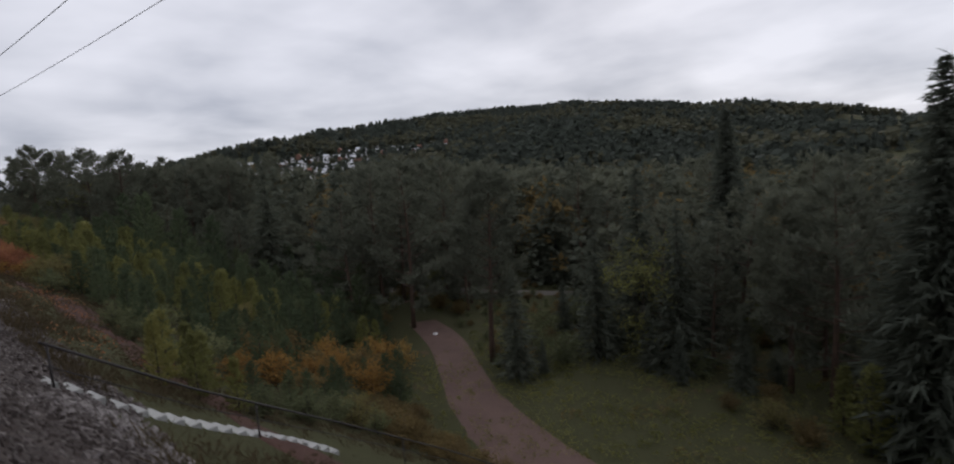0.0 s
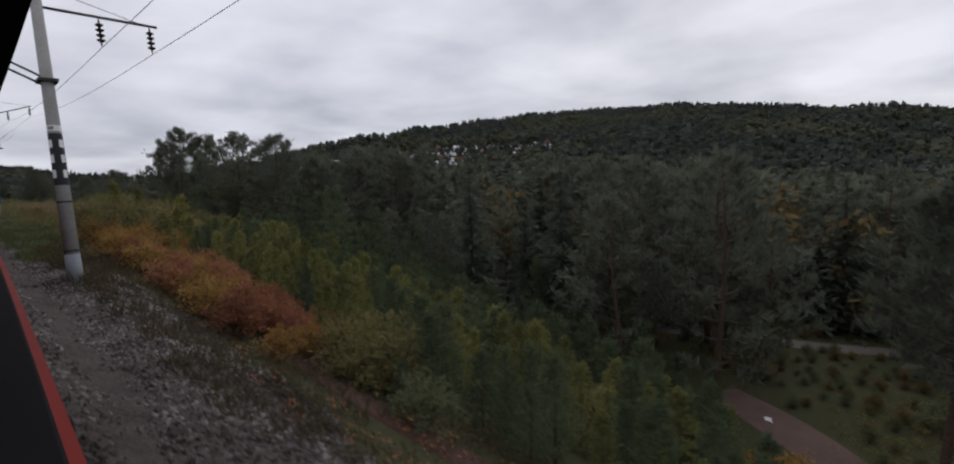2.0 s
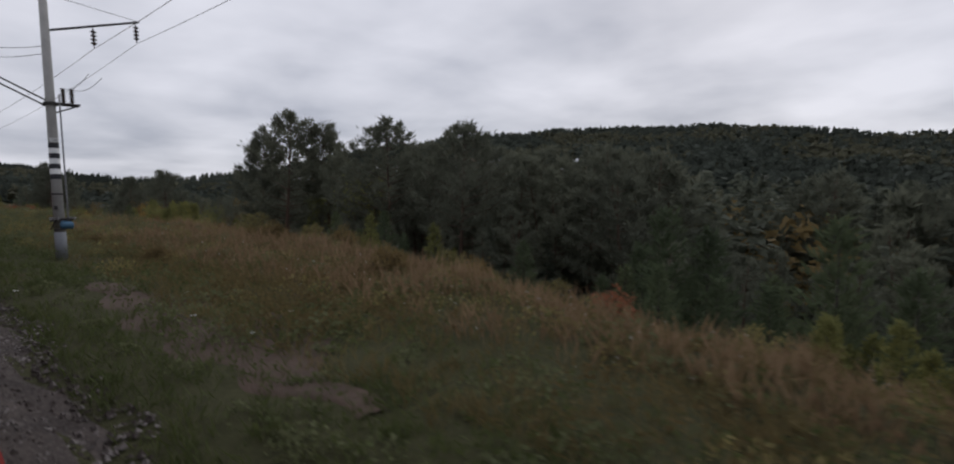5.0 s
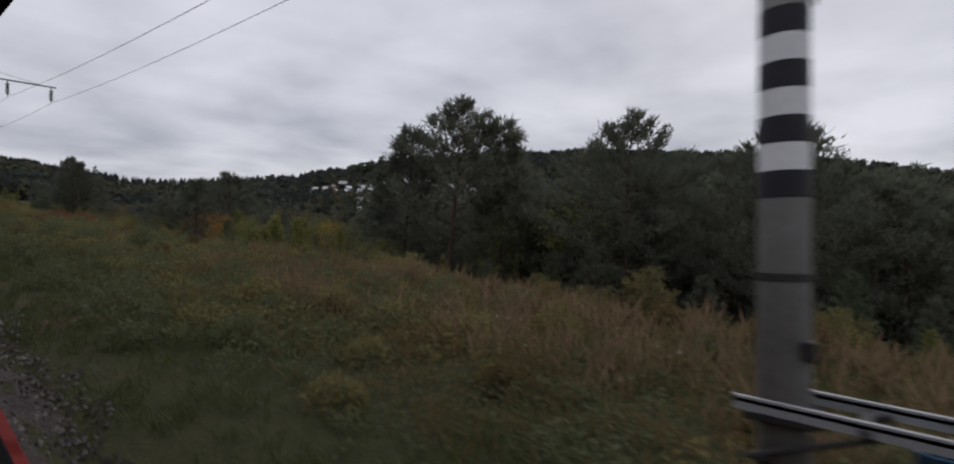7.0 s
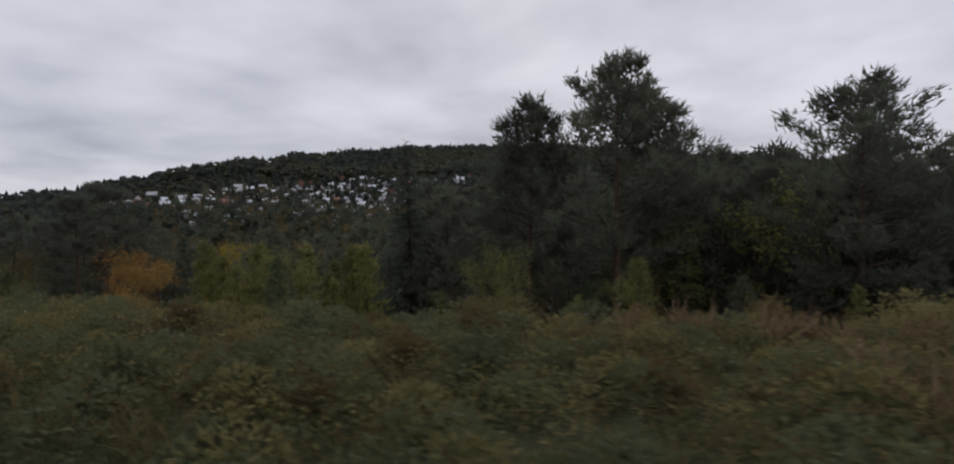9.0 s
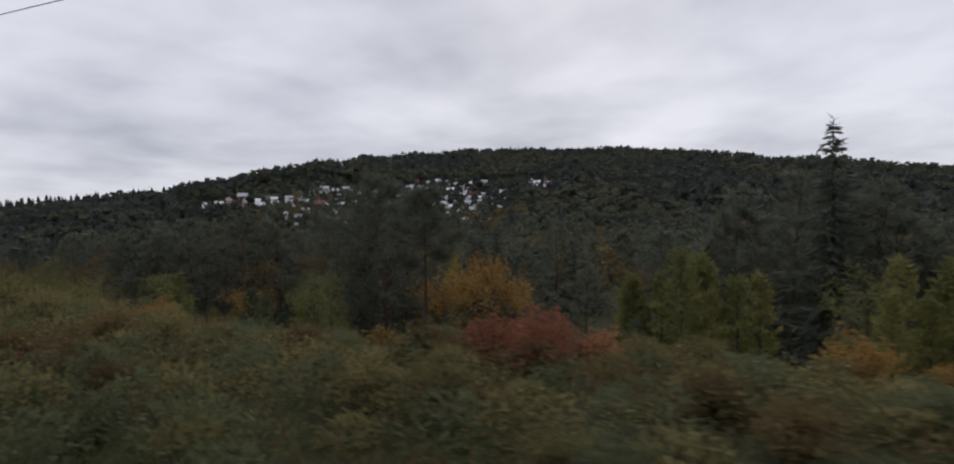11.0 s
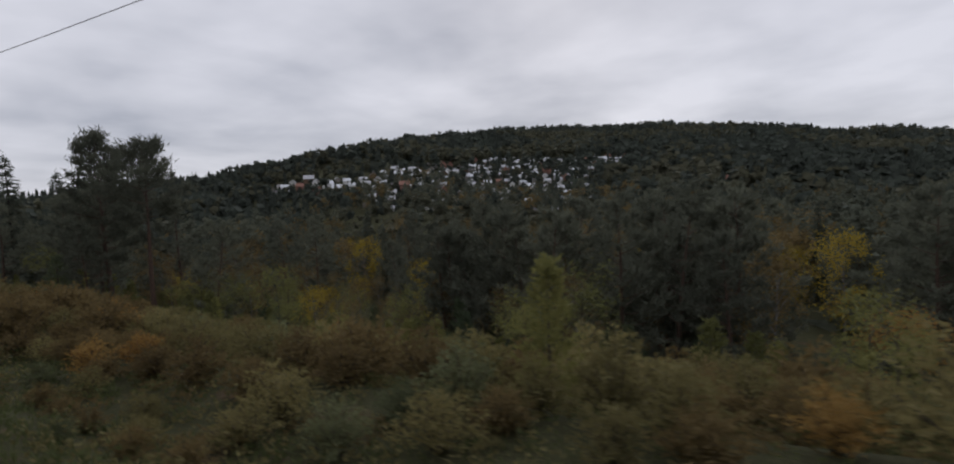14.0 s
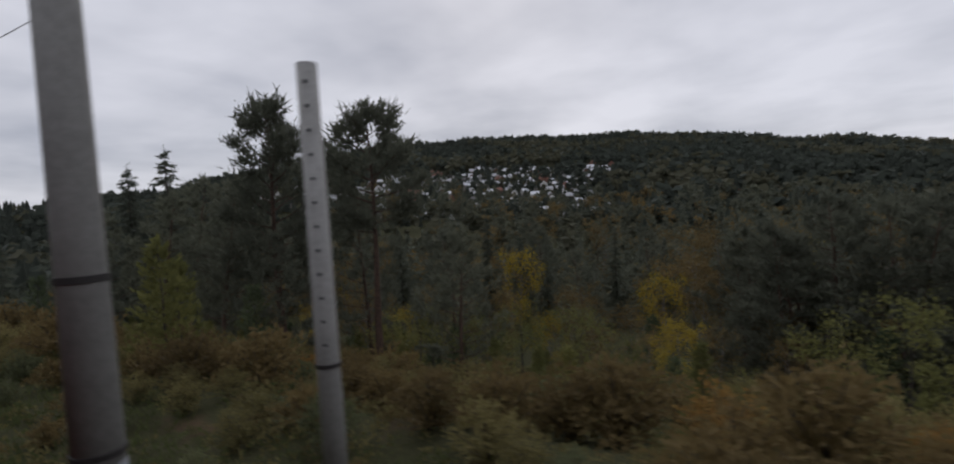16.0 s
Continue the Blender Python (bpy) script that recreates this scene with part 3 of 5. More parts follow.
def bush_shape(h, seed, stems=20, per=64, leaf=0.15, width=0.62):
    """Shrub: many arching stems that end in a dome of leafy sprays."""
    rng = np.random.default_rng(seed)
    wood, crown = Geo(), Geo()
    cs, ws = [], []
    for i in range(stems):
        a = i * 2.4 + rng.uniform(-0.4, 0.4)
        k = math.sqrt((i + 0.5) / stems)
        out = width * h * k * rng.uniform(0.8, 1.1)
        hh = h * (1 - 0.55 * k ** 2.2) * rng.uniform(0.78, 1.05)
        t = np.linspace(0, 1, 5)
        line = np.stack([np.cos(a) * out * t ** 1.2, np.sin(a) * out * t ** 1.2, hh * (1.3 * t - 0.3 * t * t) - 0.08], -1)
        wood.tube([tuple(p) for p in line], [0.02 * (1 - 0.8 * q) + 0.004 for q in t], 4, cap=False)
        u = 1.02 - 0.75 * rng.random(per) ** 1.6
        base = np.stack([np.interp(u, t, line[:, j]) for j in range(3)], -1)
        cs.append(base + rng.normal(size=(per, 3)) * (0.075 * h, 0.075 * h, 0.06 * h))
        ws.append(np.tile(unit(line[4] - line[2]), (per, 1)))
    p = np.concatenate(cs)
    p[:, 2] = np.maximum(p[:, 2], 0.03)
    spikes(crown, p, np.concatenate(ws), leaf, leaf * 0.62, rng, 1.0)
    return wood, crown


def young_shape(h, seed, arms=70, per=17, leaf=0.25, wide=0.075, radius=0.27):
    """Young tree: a soft cone of upswept sprays from the ground to the tip."""
    rng = np.random.default_rng(seed)
    trunk, crown = Geo(), Geo()
    trunk.tube([(0, 0, -0.15), (0.01 * h, 0, 0.5 * h), (0, 0, 0.97 * h)], [0.012 * h + 0.01, 0.008 * h, 0.006], 5)
    cs, ws = [], []
    for i in range(arms):
        k = 0.02 + 0.95 * ((i + rng.random()) / arms) ** 1.25
        a = i * 2.399 + rng.uniform(-0.4, 0.4)
        r = radius * h * (1 - k) ** 0.75 * rng.uniform(0.6, 1.2) + 0.02 * h
        e = np.array([math.cos(a) * r, math.sin(a) * r, r * rng.uniform(0.35, 0.9)])
        u = rng.uniform(0.25, 1.0, per)[:, None]
        cs.append(e * u + (0, 0, k * h) + rng.normal(size=(per, 3)) * 0.016 * h)
        ws.append(np.tile(unit(e), (per, 1)) + (0, 0, 0.55))
    spikes(crown, np.concatenate(cs), np.concatenate(ws), leaf * h / 4, wide * h / 4, rng, 0.5)
    return trunk, crown


def plant(name, shape, wood_mat, leaf_mat, label, category, group="", parts=("trunk", "crown")):
    """A first plant, far out of the way until it is copied to its places."""
    ob = thing(name, pose(0, 0, 0), label, category, group)
    part(parts[0], shape[0], wood_mat, ob, smooth_faces=True)
    part(parts[1], shape[1], leaf_mat, ob)
    if len(shape) > 2:
        part("branchwork", shape[2], wood_mat, ob)["kind"] = "stuff"
    return ob


class Stand:
    """Plants of one kind: the first goes to the first place, copies to the rest."""

    def __init__(self, *protos):
        self.protos, self.used = list(protos), set()

    def put(self, x, y, scale=1.0, which=None, turn=None, sink=0.05, label=""):
        i = int(RNG.integers(len(self.protos))) if which is None else which % len(self.protos)
        p = self.protos[i]
        turn = RNG.uniform(0, 360) if turn is None else turn
        m = pose(x, y, float(ground(x, y)) - sink, 0, 0, turn)
        if i in self.used:
            ob = copy_thing(p, m)
        else:
            self.used.add(i)
            ob = p
            ob.matrix_basis = m
        LATER.append((ob, scale))
        if label:
            ob["label"] = label
        return ob


LATER = []

pines = Stand(*[plant("pine_tree", pine_shape(12, s, bare, spread, limbs, 10, 2, 11, 0.02, 0.36, 0.085, rise), BARK_PINE, PINE_NEEDLE, "tall dark green Scots pine with an open ragged crown", "tree", "pines by the line")
                for s, bare, spread, limbs, rise in ((3, 0.28, 0.29, 44, 1.2), (5, 0.34, 0.19, 36, 1.4), (9, 0.26, 0.36, 46, 0.9), (19, 0.58, 0.18, 24, 1.0))])
wood_pines = Stand(*[plant("pine_tree", pine_shape(12, s, 0.12, 0.27, 30, 5, 2, 9, 0.03, 0.46, 0.13, 0.6), BARK_PINE, PINE_NEEDLE, "dark green pine in the valley wood", "tree", "pines in the wood") for s in (13, 14, 15)])
spruces = Stand(*[plant("spruce_tree", spruce_shape(12, s, 25, 8, 13, 0.205, 0.05, 0.10), BARK_DARK, SPRUCE_NEEDLE, "dark pointed spruce with drooping branches", "tree", "spruces in the valley") for s in (11, 12)])
big_spruces = Stand(plant("spruce_tree", spruce_shape(22, 17, 84, 9, 15, 0.165, 0.03, 0.07), BARK_DARK, SPRUCE_NEEDLE, "tall dark spruce with dense drooping branches", "tree", "spruces in the valley"))
young = Stand(*[plant("young_pine", young_shape(4, s), BARK_DARK, YOUNG_NEEDLE, "young green pine on the embankment slope", "tree", "young pines on the slope") for s in (21, 22, 23)])
saplings = Stand(*[plant("birch_sapling", young_shape(4, s, 66, 17, 0.20, 0.11, 0.24), BARK_DARK, LEAF_GREEN, "young birch with yellowish green leaves down to the ground", "tree", "birch saplings on the slope") for s in (24, 25)])
green_trees = Stand(*[plant("green_birch", broadleaf_shape(8, s, 56, 32, 0.21, 0.19, 0.10), BARK_DARK, LEAF_GREEN, "slender birch with green leaves turning dull", "tree", "green birches") for s in (31, 32)])
brown_trees = Stand(*[plant("brown_birch", broadleaf_shape(11, s, 50, 30, 0.29), BARK_BIRCH, LEAF_BROWN, "birch with brownish autumn leaves in the valley", "tree", "brown birches") for s in (41, 42)])
yellow_trees = Stand(*[plant("yellow_birch", broadleaf_shape(8, 51, leaf=0.22), BARK_BIRCH, LEAF_YELLOW, "birch with bright yellow autumn leaves", "tree", "yellow birches")])
orange_trees = Stand(*[plant("orange_aspen", broadleaf_shape(6, 61, leaf=0.19, width=0.26, low=0.12), BARK_DARK, LEAF_ORANGE, "small aspen with orange autumn leaves", "tree", "orange aspens")])
olive_bushes = Stand(*[plant("olive_bush", bush_shape(2.2, s), BARK_DARK, LEAF_OLIVE, "olive-yellow willow bush beside the railway", "bush", "olive bushes", ("branchwork", "foliage")) for s in (71, 72, 73)])
green_bushes = Stand(*[plant("green_bush", bush_shape(2.0, s), BARK_DARK, LEAF_DULL, "dull green shrub beside the railway", "bush", "green bushes", ("branchwork", "foliage")) for s in (74, 75)])
red_bushes = Stand(*[plant("red_bush", bush_shape(1.8, 76), BARK_DARK, LEAF_RED, "shrub with red autumn leaves", "bush", "red bushes", ("branchwork", "foliage"))])
orange_bushes = Stand(*[plant("orange_bush", bush_shape(2.0, 77), BARK_DARK, LEAF_ORANGE, "shrub with orange autumn leaves", "bush", "orange bushes", ("branchwork", "foliage"))])
brown_bushes = Stand(*[plant("brown_bush", bush_shape(1.8, s), BARK_DARK, LEAF_BROWN, "brown withering shrub beside the railway", "bush", "brown bushes", ("branchwork", "foliage")) for s in (78, 79)])

# single trees by their places: stand, x, y, height over the proto's height, which
def tree(stand, x, y, top, proto, which=None, turn=None, label=""):
    """A tree at x, y whose tip reaches the height top."""
    return stand.put(x, y, (top - float(ground(x, y))) / proto, which, turn, 0.1, label)


tree(pines, 30.9, 129.1, 11.0, 12.2, 1, 40)
tree(pines, 31.0, 123.7, 13.0, 12.2, 0, 10)
tree(pines, 35.5, 121.1, 12.0, 12.2, 1, 200)
tree(pines, 35.7, 110.0, 11.3, 12.2, 2, 120)
tree(pines, 36.3, 100.2, 10.2, 12.2, 2, 260)
tree(pines, 34.3, 171.1, 8.0, 12.2, 2, 20)
tree(pines, 29.0, 236.2, 12.0, 12.2, 1, 300)
tree(pines, 28.2, 229.6, 10.8, 12.2, 3, 80)
tree(spruces, 29.9, 253.8, 11.2, 12, 1)
tree(spruces, 36.7, 253.3, 11.2, 12, 0)
tree(spruces, 35.4, 256.0, 9.8, 12, 1)
for x, y, top in ((27.5, 239.5, 6.5), (31.5, 242.0, 7.5), (30.0, 247.0, 7.0), (26.0, 247.0, 6.0), (33.0, 233.0, 6.0), (25.6, 233.5, 4.0), (35.0, 250.0, 8.5), (31.0, 226.0, 3.5),
                  (36.0, 203.0, 4.0), (33.5, 198.0, 3.6), (38.5, 197.5, 4.3), (40.0, 205.0, 4.4), (34.5, 193.5, 4.6), (42.0, 192.0, 4.3), (38.0, 187.0, 4.4), (33.0, 187.5, 2.0)):
    tree(wood_pines, x, y, top, 12)
tree(wood_pines, 35.9, 190.5, 5.0, 12, 0)
tree(wood_pines, 38.6, 187.6, 3.6, 12, 2)
tree(spruces, 37.6, 140.5, 9.6, 12, 0)
tree(big_spruces, 62.5, 7.2, 6.4, 22)
tree(orange_trees, 28.2, 159.4, 1.2, 6, 0)
tree(orange_trees, 27.0, 158.0, 0.2, 6, 0)
tree(orange_trees, 29.4, 180.5, -1.6, 6, 0)
tree(orange_trees, 32.8, 162.9, -0.1, 6, 0)
tree(orange_trees, 31.6, 164.5, -0.8, 6, 0)
tree(yellow_trees, 53.6, 227.8, -0.3, 8, 0)
tree(yellow_trees, 55.4, 177.3, -0.2, 8, 0)
tree(pines, 26.6, 163.2, 6.6, 12.6, 3, 50)
tree(green_trees, 35.6, 114.2, 4.3, 8, 0)
tree(green_trees, 33.5, 120.0, 2.2, 8, 1)

taken = [(ob.matrix_basis.translation.x, ob.matrix_basis.translation.y) for ob in bpy.data.objects if ob.parent is None and ob.get("category") == "tree"]


def clear_of(x, y, gap):
    return all((x - a) ** 2 + (y - b) ** 2 > gap * gap for a, b in taken)


ROAD = np.array([(14.0, -2.0), (18.0, 7.0), (22.4, 15.5), (27.0, 22.6), (31.6, 27.8), (35.4, 32.0), (38.2, 35.4), (40.4, 38.4)])


def road_xy(k):
    s = np.linspace(0, 1, len(ROAD))
    return np.interp(k, s, ROAD[:, 0]), np.interp(k, s, ROAD[:, 1])


def off_road(x, y):
    k = np.linspace(0, 1, 60)
    rx, ry = road_xy(k)
    return np.min(np.hypot(rx - x, ry - y))


def stair_lane(x, y):
    return (y > 9.6) & (y < 13.0) & (x < 21)


def scatter(stand, n, xr, yr, heights, proto, gap, need=None, tall=None):
    """Plants at seeded places inside a stretch of the plan, xr counted from the track."""
    done, tries = 0, 0
    while done < n and tries < n * 30:
        tries += 1
        y = RNG.uniform(*yr)
        x = float(track_x(y)) + RNG.uniform(*xr)
        if stair_lane(x, y) or not clear_of(x, y, gap) or (need and not need(x, y)):
            continue
        h = RNG.uniform(*heights)
        if tall:
            h = min(h, tall(x, y) * RNG.uniform(0.75, 1.1))
        stand.put(x, y, h / proto)
        taken.append((x, y))
        done += 1


def bush_top(x, y):
    """Near the line the growth is low, higher down the slope."""
    d = x - float(track_x(y))
    return float(np.interp(d, [3, 5, 7, 9, 12, 20], [0.4, 0.6, 1.1, 1.45, 1.8, 2.3])) * float(np.interp(y, [160, 170, 175, 185, 189, 193, 196, 201, 205, 250], [1.0, 1.0, 1.7, 1.65, 1.2, 1.2, 1.3, 1.2, 0.95, 1.0]))


def wood_top(x, y):
    """The wood below the shelf stays under the hill's skyline."""
    d = x - float(track_x(y))
    return 1.0 + 0.085 * max(d - 30, 0) - float(ground(x, y))


def away(x, y):
    return off_road(x, y) > 4.6 and not (y < 13.5 and x < 15)


# embankment side: young pines, birches and autumn shrubs
for x, y, h in ((17.5, 27.5, 2.6), (19.5, 26.0, 2.8), (21.0, 28.5, 3.0), (18.8, 30.0, 2.6), (22.8, 27.0, 2.4), (16.0, 30.5, 2.4), (24.0, 31.0, 3.2), (26.4, 32.0, 3.4), (28.2, 31.2, 3.0), (15.0, 26.6, 2.4), (25.0, 29.4, 2.6)):
    (brown_bushes if x > 20 and y < 30 or x < 16.5 else orange_bushes).put(x, y, h / 2.0)
    taken.append((x, y))
for x, y in ((14.0, 21.0), (16.0, 23.5), (13.0, 24.5), (19.0, 20.5)):
    taken.append((x, y))


# shrubs and young trees below the steps and round the lawn
for stand, x, y, h in ((saplings, 1.6, 16.6, 2.3), (saplings, 2.5, 16.2, 2.3), (saplings, 3.4, 15.6, 2.0), (saplings, 2.3, 17.6, 2.6), (saplings, 3.3, 17.2, 2.4), (saplings, 3.9, 19.4, 2.4), (saplings, 32.4, -3.9, 6.0), (saplings, 34.6, -2.6, 5.0), (young, 5.2, 17.6, 1.9), (young, 6.6, 17.4, 2.0), (young, 8.4, 18.6, 2.2),
                       (young, 33.4, -6.6, 6.5)):
    stand.put(x, y, h / 4)
    taken.append((x, y))
for stand, x, y, h in ((orange_bushes, 6.6, 20.9, 1.7), (orange_bushes, 9.7, 22.9, 2.0), (orange_bushes, 12.7, 24.2, 2.2), (green_bushes, 4.3, 15.6, 1.3), (green_bushes, 6.3, 16.0, 1.5), (green_bushes, 9.6, 18.4, 1.6), (brown_bushes, 16.3, 22.6, 1.6),
                       (brown_bushes, 20.3, 23.0, 1.7), (brown_bushes, 14.0, 21.4, 1.4), (olive_bushes, 33.3, 1.5, 2.3), (brown_bushes, 31.8, -0.6, 2.3), (brown_bushes, 34.8, 4.4, 1.6)):
    stand.put(x, y, h / 2)
    taken.append((x, y))
tree(pines, 40.2, 0.5, -2.0, 12.2, 1, 130)
tree(spruces, 32.6, 21.2, -7.5, 12, 0)
taken.extend([(40.2, 0.5), (32.6, 21.2)])


def open_slope(x, y):
    """The low part of the slope keeps to shrubs."""
    return off_road(x, y) > 4.8 and not (y < 30 and x < 20) and x - float(track_x(y)) > 7 + max(y - 56, 0) * 0.9


scatter(orange_bushes, 12, (4.8, 9), (38, 62), (1.0, 1.6), 2.0, 1.1)
scatter(red_bushes, 9, (6.0, 11.5), (42, 46.5), (0.9, 1.5), 1.8, 0.8)
scatter(red_bushes, 16, (4.4, 8.5), (41, 52), (0.9, 1.6), 1.8, 0.9)
scatter(orange_bushes, 8, (4.4, 8.5), (41, 53), (0.9, 1.5), 2.0, 0.9)
def slope_top(x, y):
    return float(np.interp(x - float(track_x(y)), [6, 10, 14, 22], [1.5, 2.4, 3.6, 5.2]))


scatter(young, 88, (7, 26), (18, 74), (2.2, 5.2), 4, 1.0, open_slope, slope_top)
scatter(saplings, 92, (6.5, 24), (40, 70), (2.0, 4.4), 4, 1.1, open_slope, slope_top)
scatter(saplings, 10, (10, 24), (20, 40), (2.0, 4.0), 4, 1.1, open_slope, slope_top)
scatter(saplings, 24, (6.5, 14), (40, 62), (1.8, 3.4), 4, 0.9)
scatter(olive_bushes, 16, (5.5, 11), (38, 66), (1.4, 2.6), 2.2, 1.1)
scatter(brown_bushes, 8, (13, 21), (14, 30), (1.6, 2.6), 2.0, 1.3, away)
scatter(green_bushes, 10, (6.5, 17), (12, 46), (1.0, 2.0), 2.0, 1.2, away)
scatter(young, 34, (8.5, 19), (21, 42), (1.8, 3.4), 4, 1.1, away)
scatter(brown_bushes, 14, (16, 24), (2, 24), (1.0, 1.8), 1.8, 1.3, away)
scatter(olive_bushes, 5, (12, 24), (10, 40), (1.3, 2.4), 2.2, 1.2, away)
for x, y, h in ((12.4, 151.7, 1.9), (13.6, 152.9, 1.8), (11.2, 152.8, 1.6), (13.2, 150.6, 1.5), (10.4, 151.4, 1.3)):
    red_bushes.put(x, y, h / 1.8)
    taken.append((x, y))
for k in range(18):
    y = RNG.uniform(136, 152)
    x = RNG.uniform(max(19.0, 0.70 * (y - 114.75) + 1.0), 29)
    tree(saplings, x, y, RNG.uniform(0.6, 2.4), 4)
    taken.append((x, y))
scatter(green_bushes, 30, (4.2, 15), (124, 168), (0.6, 1.25), 2.0, 0.9)
scatter(olive_bushes, 26, (4.5, 16), (126, 168), (0.6, 1.3), 2.2, 0.9)
scatter(brown_bushes, 22, (5, 16), (126, 168), (0.6, 1.2), 1.8, 0.9)
scatter(green_bushes, 18, (6, 17), (94, 126), (0.5, 0.9), 2.0, 1.0)
scatter(brown_bushes, 14, (7, 18), (90, 126), (0.5, 1.0), 1.8, 1.0)
# behind the shelf
for k in range(46):
    tree(wood_pines, 37 + 24 * RNG.random(), 82 + 66 * RNG.random(), RNG.uniform(4.0, 7.5), 12)
for k in range(18):
    tree(wood_pines, 45 + 18 * RNG.random(), 93 + 24 * RNG.random(), RNG.uniform(7.2, 9.2), 12)
scatter(wood_pines, 16, (28, 46), (86, 140), (8, 12), 12, 2.6, tall=wood_top)
scatter(wood_pines, 34, (32, 62), (56, 160), (9, 14), 12, 3.5, tall=wood_top)
scatter(wood_pines, 22, (42, 78), (46, 114), (15, 20), 12, 3.0, tall=wood_top)
scatter(spruces, 8, (42, 78), (46, 114), (14, 20), 12, 2.6, tall=wood_top)
scatter(green_trees, 10, (20, 30), (122, 143), (3.0, 5.2), 8, 1.6)
scatter(green_trees, 4, (19, 30), (162, 170), (3.0, 5.0), 8, 1.6)
scatter(saplings, 10, (17, 28), (84, 146), (1.4, 3.2), 4, 1.4)
tree(saplings, 16.5, 84.2, 1.3, 4)
tree(saplings, 15.2, 80.4, -0.4, 4)
red_bushes.put(12.9, 73.6, 0.8)
taken.extend([(16.5, 84.2), (12.9, 73.6)])
scatter(brown_trees, 4, (38, 50), (70, 165), (5, 8), 11, 2.5)
scatter(spruces, 16, (28, 60), (56, 170), (6, 12), 12, 2.6, tall=wood_top)
scatter(young, 14, (19, 30), (62, 165), (2.4, 4.6), 4, 1.5)
scatter(orange_bushes, 7, (11, 20), (141, 168), (1.2, 2.0), 2.0, 1.4)
scatter(brown_bushes, 24, (12, 20), (62, 165), (0.9, 1.6), 1.8, 1.3)
scatter(olive_bushes, 22, (14, 22), (66, 165), (1.2, 2.2), 2.2, 1.5)
# the last stretch: bushes near the line, wood below
for x, y, top in ((17.0, 231.3, 4.1), (18.8, 232.6, 3.3), (16.4, 234.0, 2.6)):
    tree(saplings, x, y, top, 4)
    taken.append((x, y))
scatter(olive_bushes, 64, (5.5, 16), (160, 214), (1.3, 2.6), 2.2, 1.0, tall=bush_top)
scatter(olive_bushes, 22, (6, 18), (212, 250), (1.4, 2.6), 2.2, 1.2, tall=bush_top)
scatter(brown_bushes, 60, (5, 18), (160, 250), (1.0, 2.2), 1.8, 1.0, tall=bush_top)
scatter(green_bushes, 14, (5, 20), (160, 250), (1.2, 2.5), 2.0, 1.0, tall=bush_top)
scatter(orange_bushes, 8, (6, 18), (164, 225), (1.0, 2.0), 2.0, 1.0, tall=bush_top)
scatter(brown_bushes, 8, (6.2, 8.5), (211, 216.5), (1.3, 1.8), 1.8, 0.8)
scatter(brown_bushes, 8, (6.5, 9), (203, 209), (0.8, 1.2), 1.8, 0.8)
scatter(brown_bushes, 46, (3.4, 8), (158, 250), (0.7, 1.3), 1.8, 0.9, tall=bush_top)
scatter(olive_bushes, 40, (3.6, 9), (158, 250), (0.8, 1.5), 2.2, 0.9, tall=bush_top)
scatter(green_bushes, 14, (3.4, 8), (186, 250), (0.7, 1.3), 2.0, 0.9, tall=bush_top)
scatter(brown_bushes, 16, (3.6, 9), (160, 200), (0.8, 1.4), 1.8, 0.9, tall=bush_top)
scatter(olive_bushes, 34, (9, 22), (176, 250), (1.5, 2.8), 2.2, 1.0, tall=bush_top)
scatter(orange_bushes, 4, (9, 18), (195, 235), (1.4, 2.0), 2.0, 1.4, tall=bush_top)
scatter(brown_bushes, 46, (8, 26), (184, 252), (1.2, 2.6), 1.8, 1.1, tall=bush_top)
scatter(olive_bushes, 24, (12, 28), (165, 252), (1.6, 3.0), 2.2, 1.3, tall=bush_top)
scatter(green_trees, 14, (16, 30), (170, 250), (3, 6), 8, 1.8)
scatter(brown_trees, 34, (28, 75), (165, 265), (7, 11), 11, 2.2)
scatter(brown_trees, 24, (17, 42), (190, 250), (4, 7.5), 11, 2.0)
scatter(green_trees, 16, (13, 36), (192, 250), (3, 6), 8, 1.8)
scatter(yellow_trees, 5, (16, 40), (192, 250), (3.5, 6.5), 8, 2.5)
scatter(saplings, 34, (10.5, 30), (178, 250), (1.8, 4.0), 4, 1.4)
scatter(young, 20, (14, 34), (186, 250), (2.4, 4.5), 4, 1.5)
scatter(brown_bushes, 26, (9, 22), (186, 250), (1.4, 2.6), 1.8, 1.1)
scatter(yellow_trees, 4, (35, 75), (165, 255), (6, 9), 8, 3)
scatter(young, 24, (20, 40), (165, 260), (3, 6), 4, 1.8)
scatter(spruces, 24, (28, 80), (160, 275), (8, 13), 12, 2.6)
scatter(wood_pines, 30, (28, 75), (165, 275), (8, 13), 12, 3.2)
scatter(saplings, 20, (14, 30), (168, 255), (2.2, 4.4), 4, 1.6)
# wood on the valley floor beside the dirt road
tree(pines, 34.5, 25.0, 1.5, 12, 1, 30)
tree(green_trees, 40.8, 12.2, -7.0, 8, 0)
tree(spruces, 41.0, 9.0, -3.0, 12, 1, 90)
tree(big_spruces, 46.0, -13.0, 8.5, 22)
tree(big_spruces, 33.8, -7.2, 5.6, 22)
taken.extend([(33.8, -7.2), (34.5, 25.0), (38.0, 13.0), (41.0, 9.0), (46.0, -13.0)])


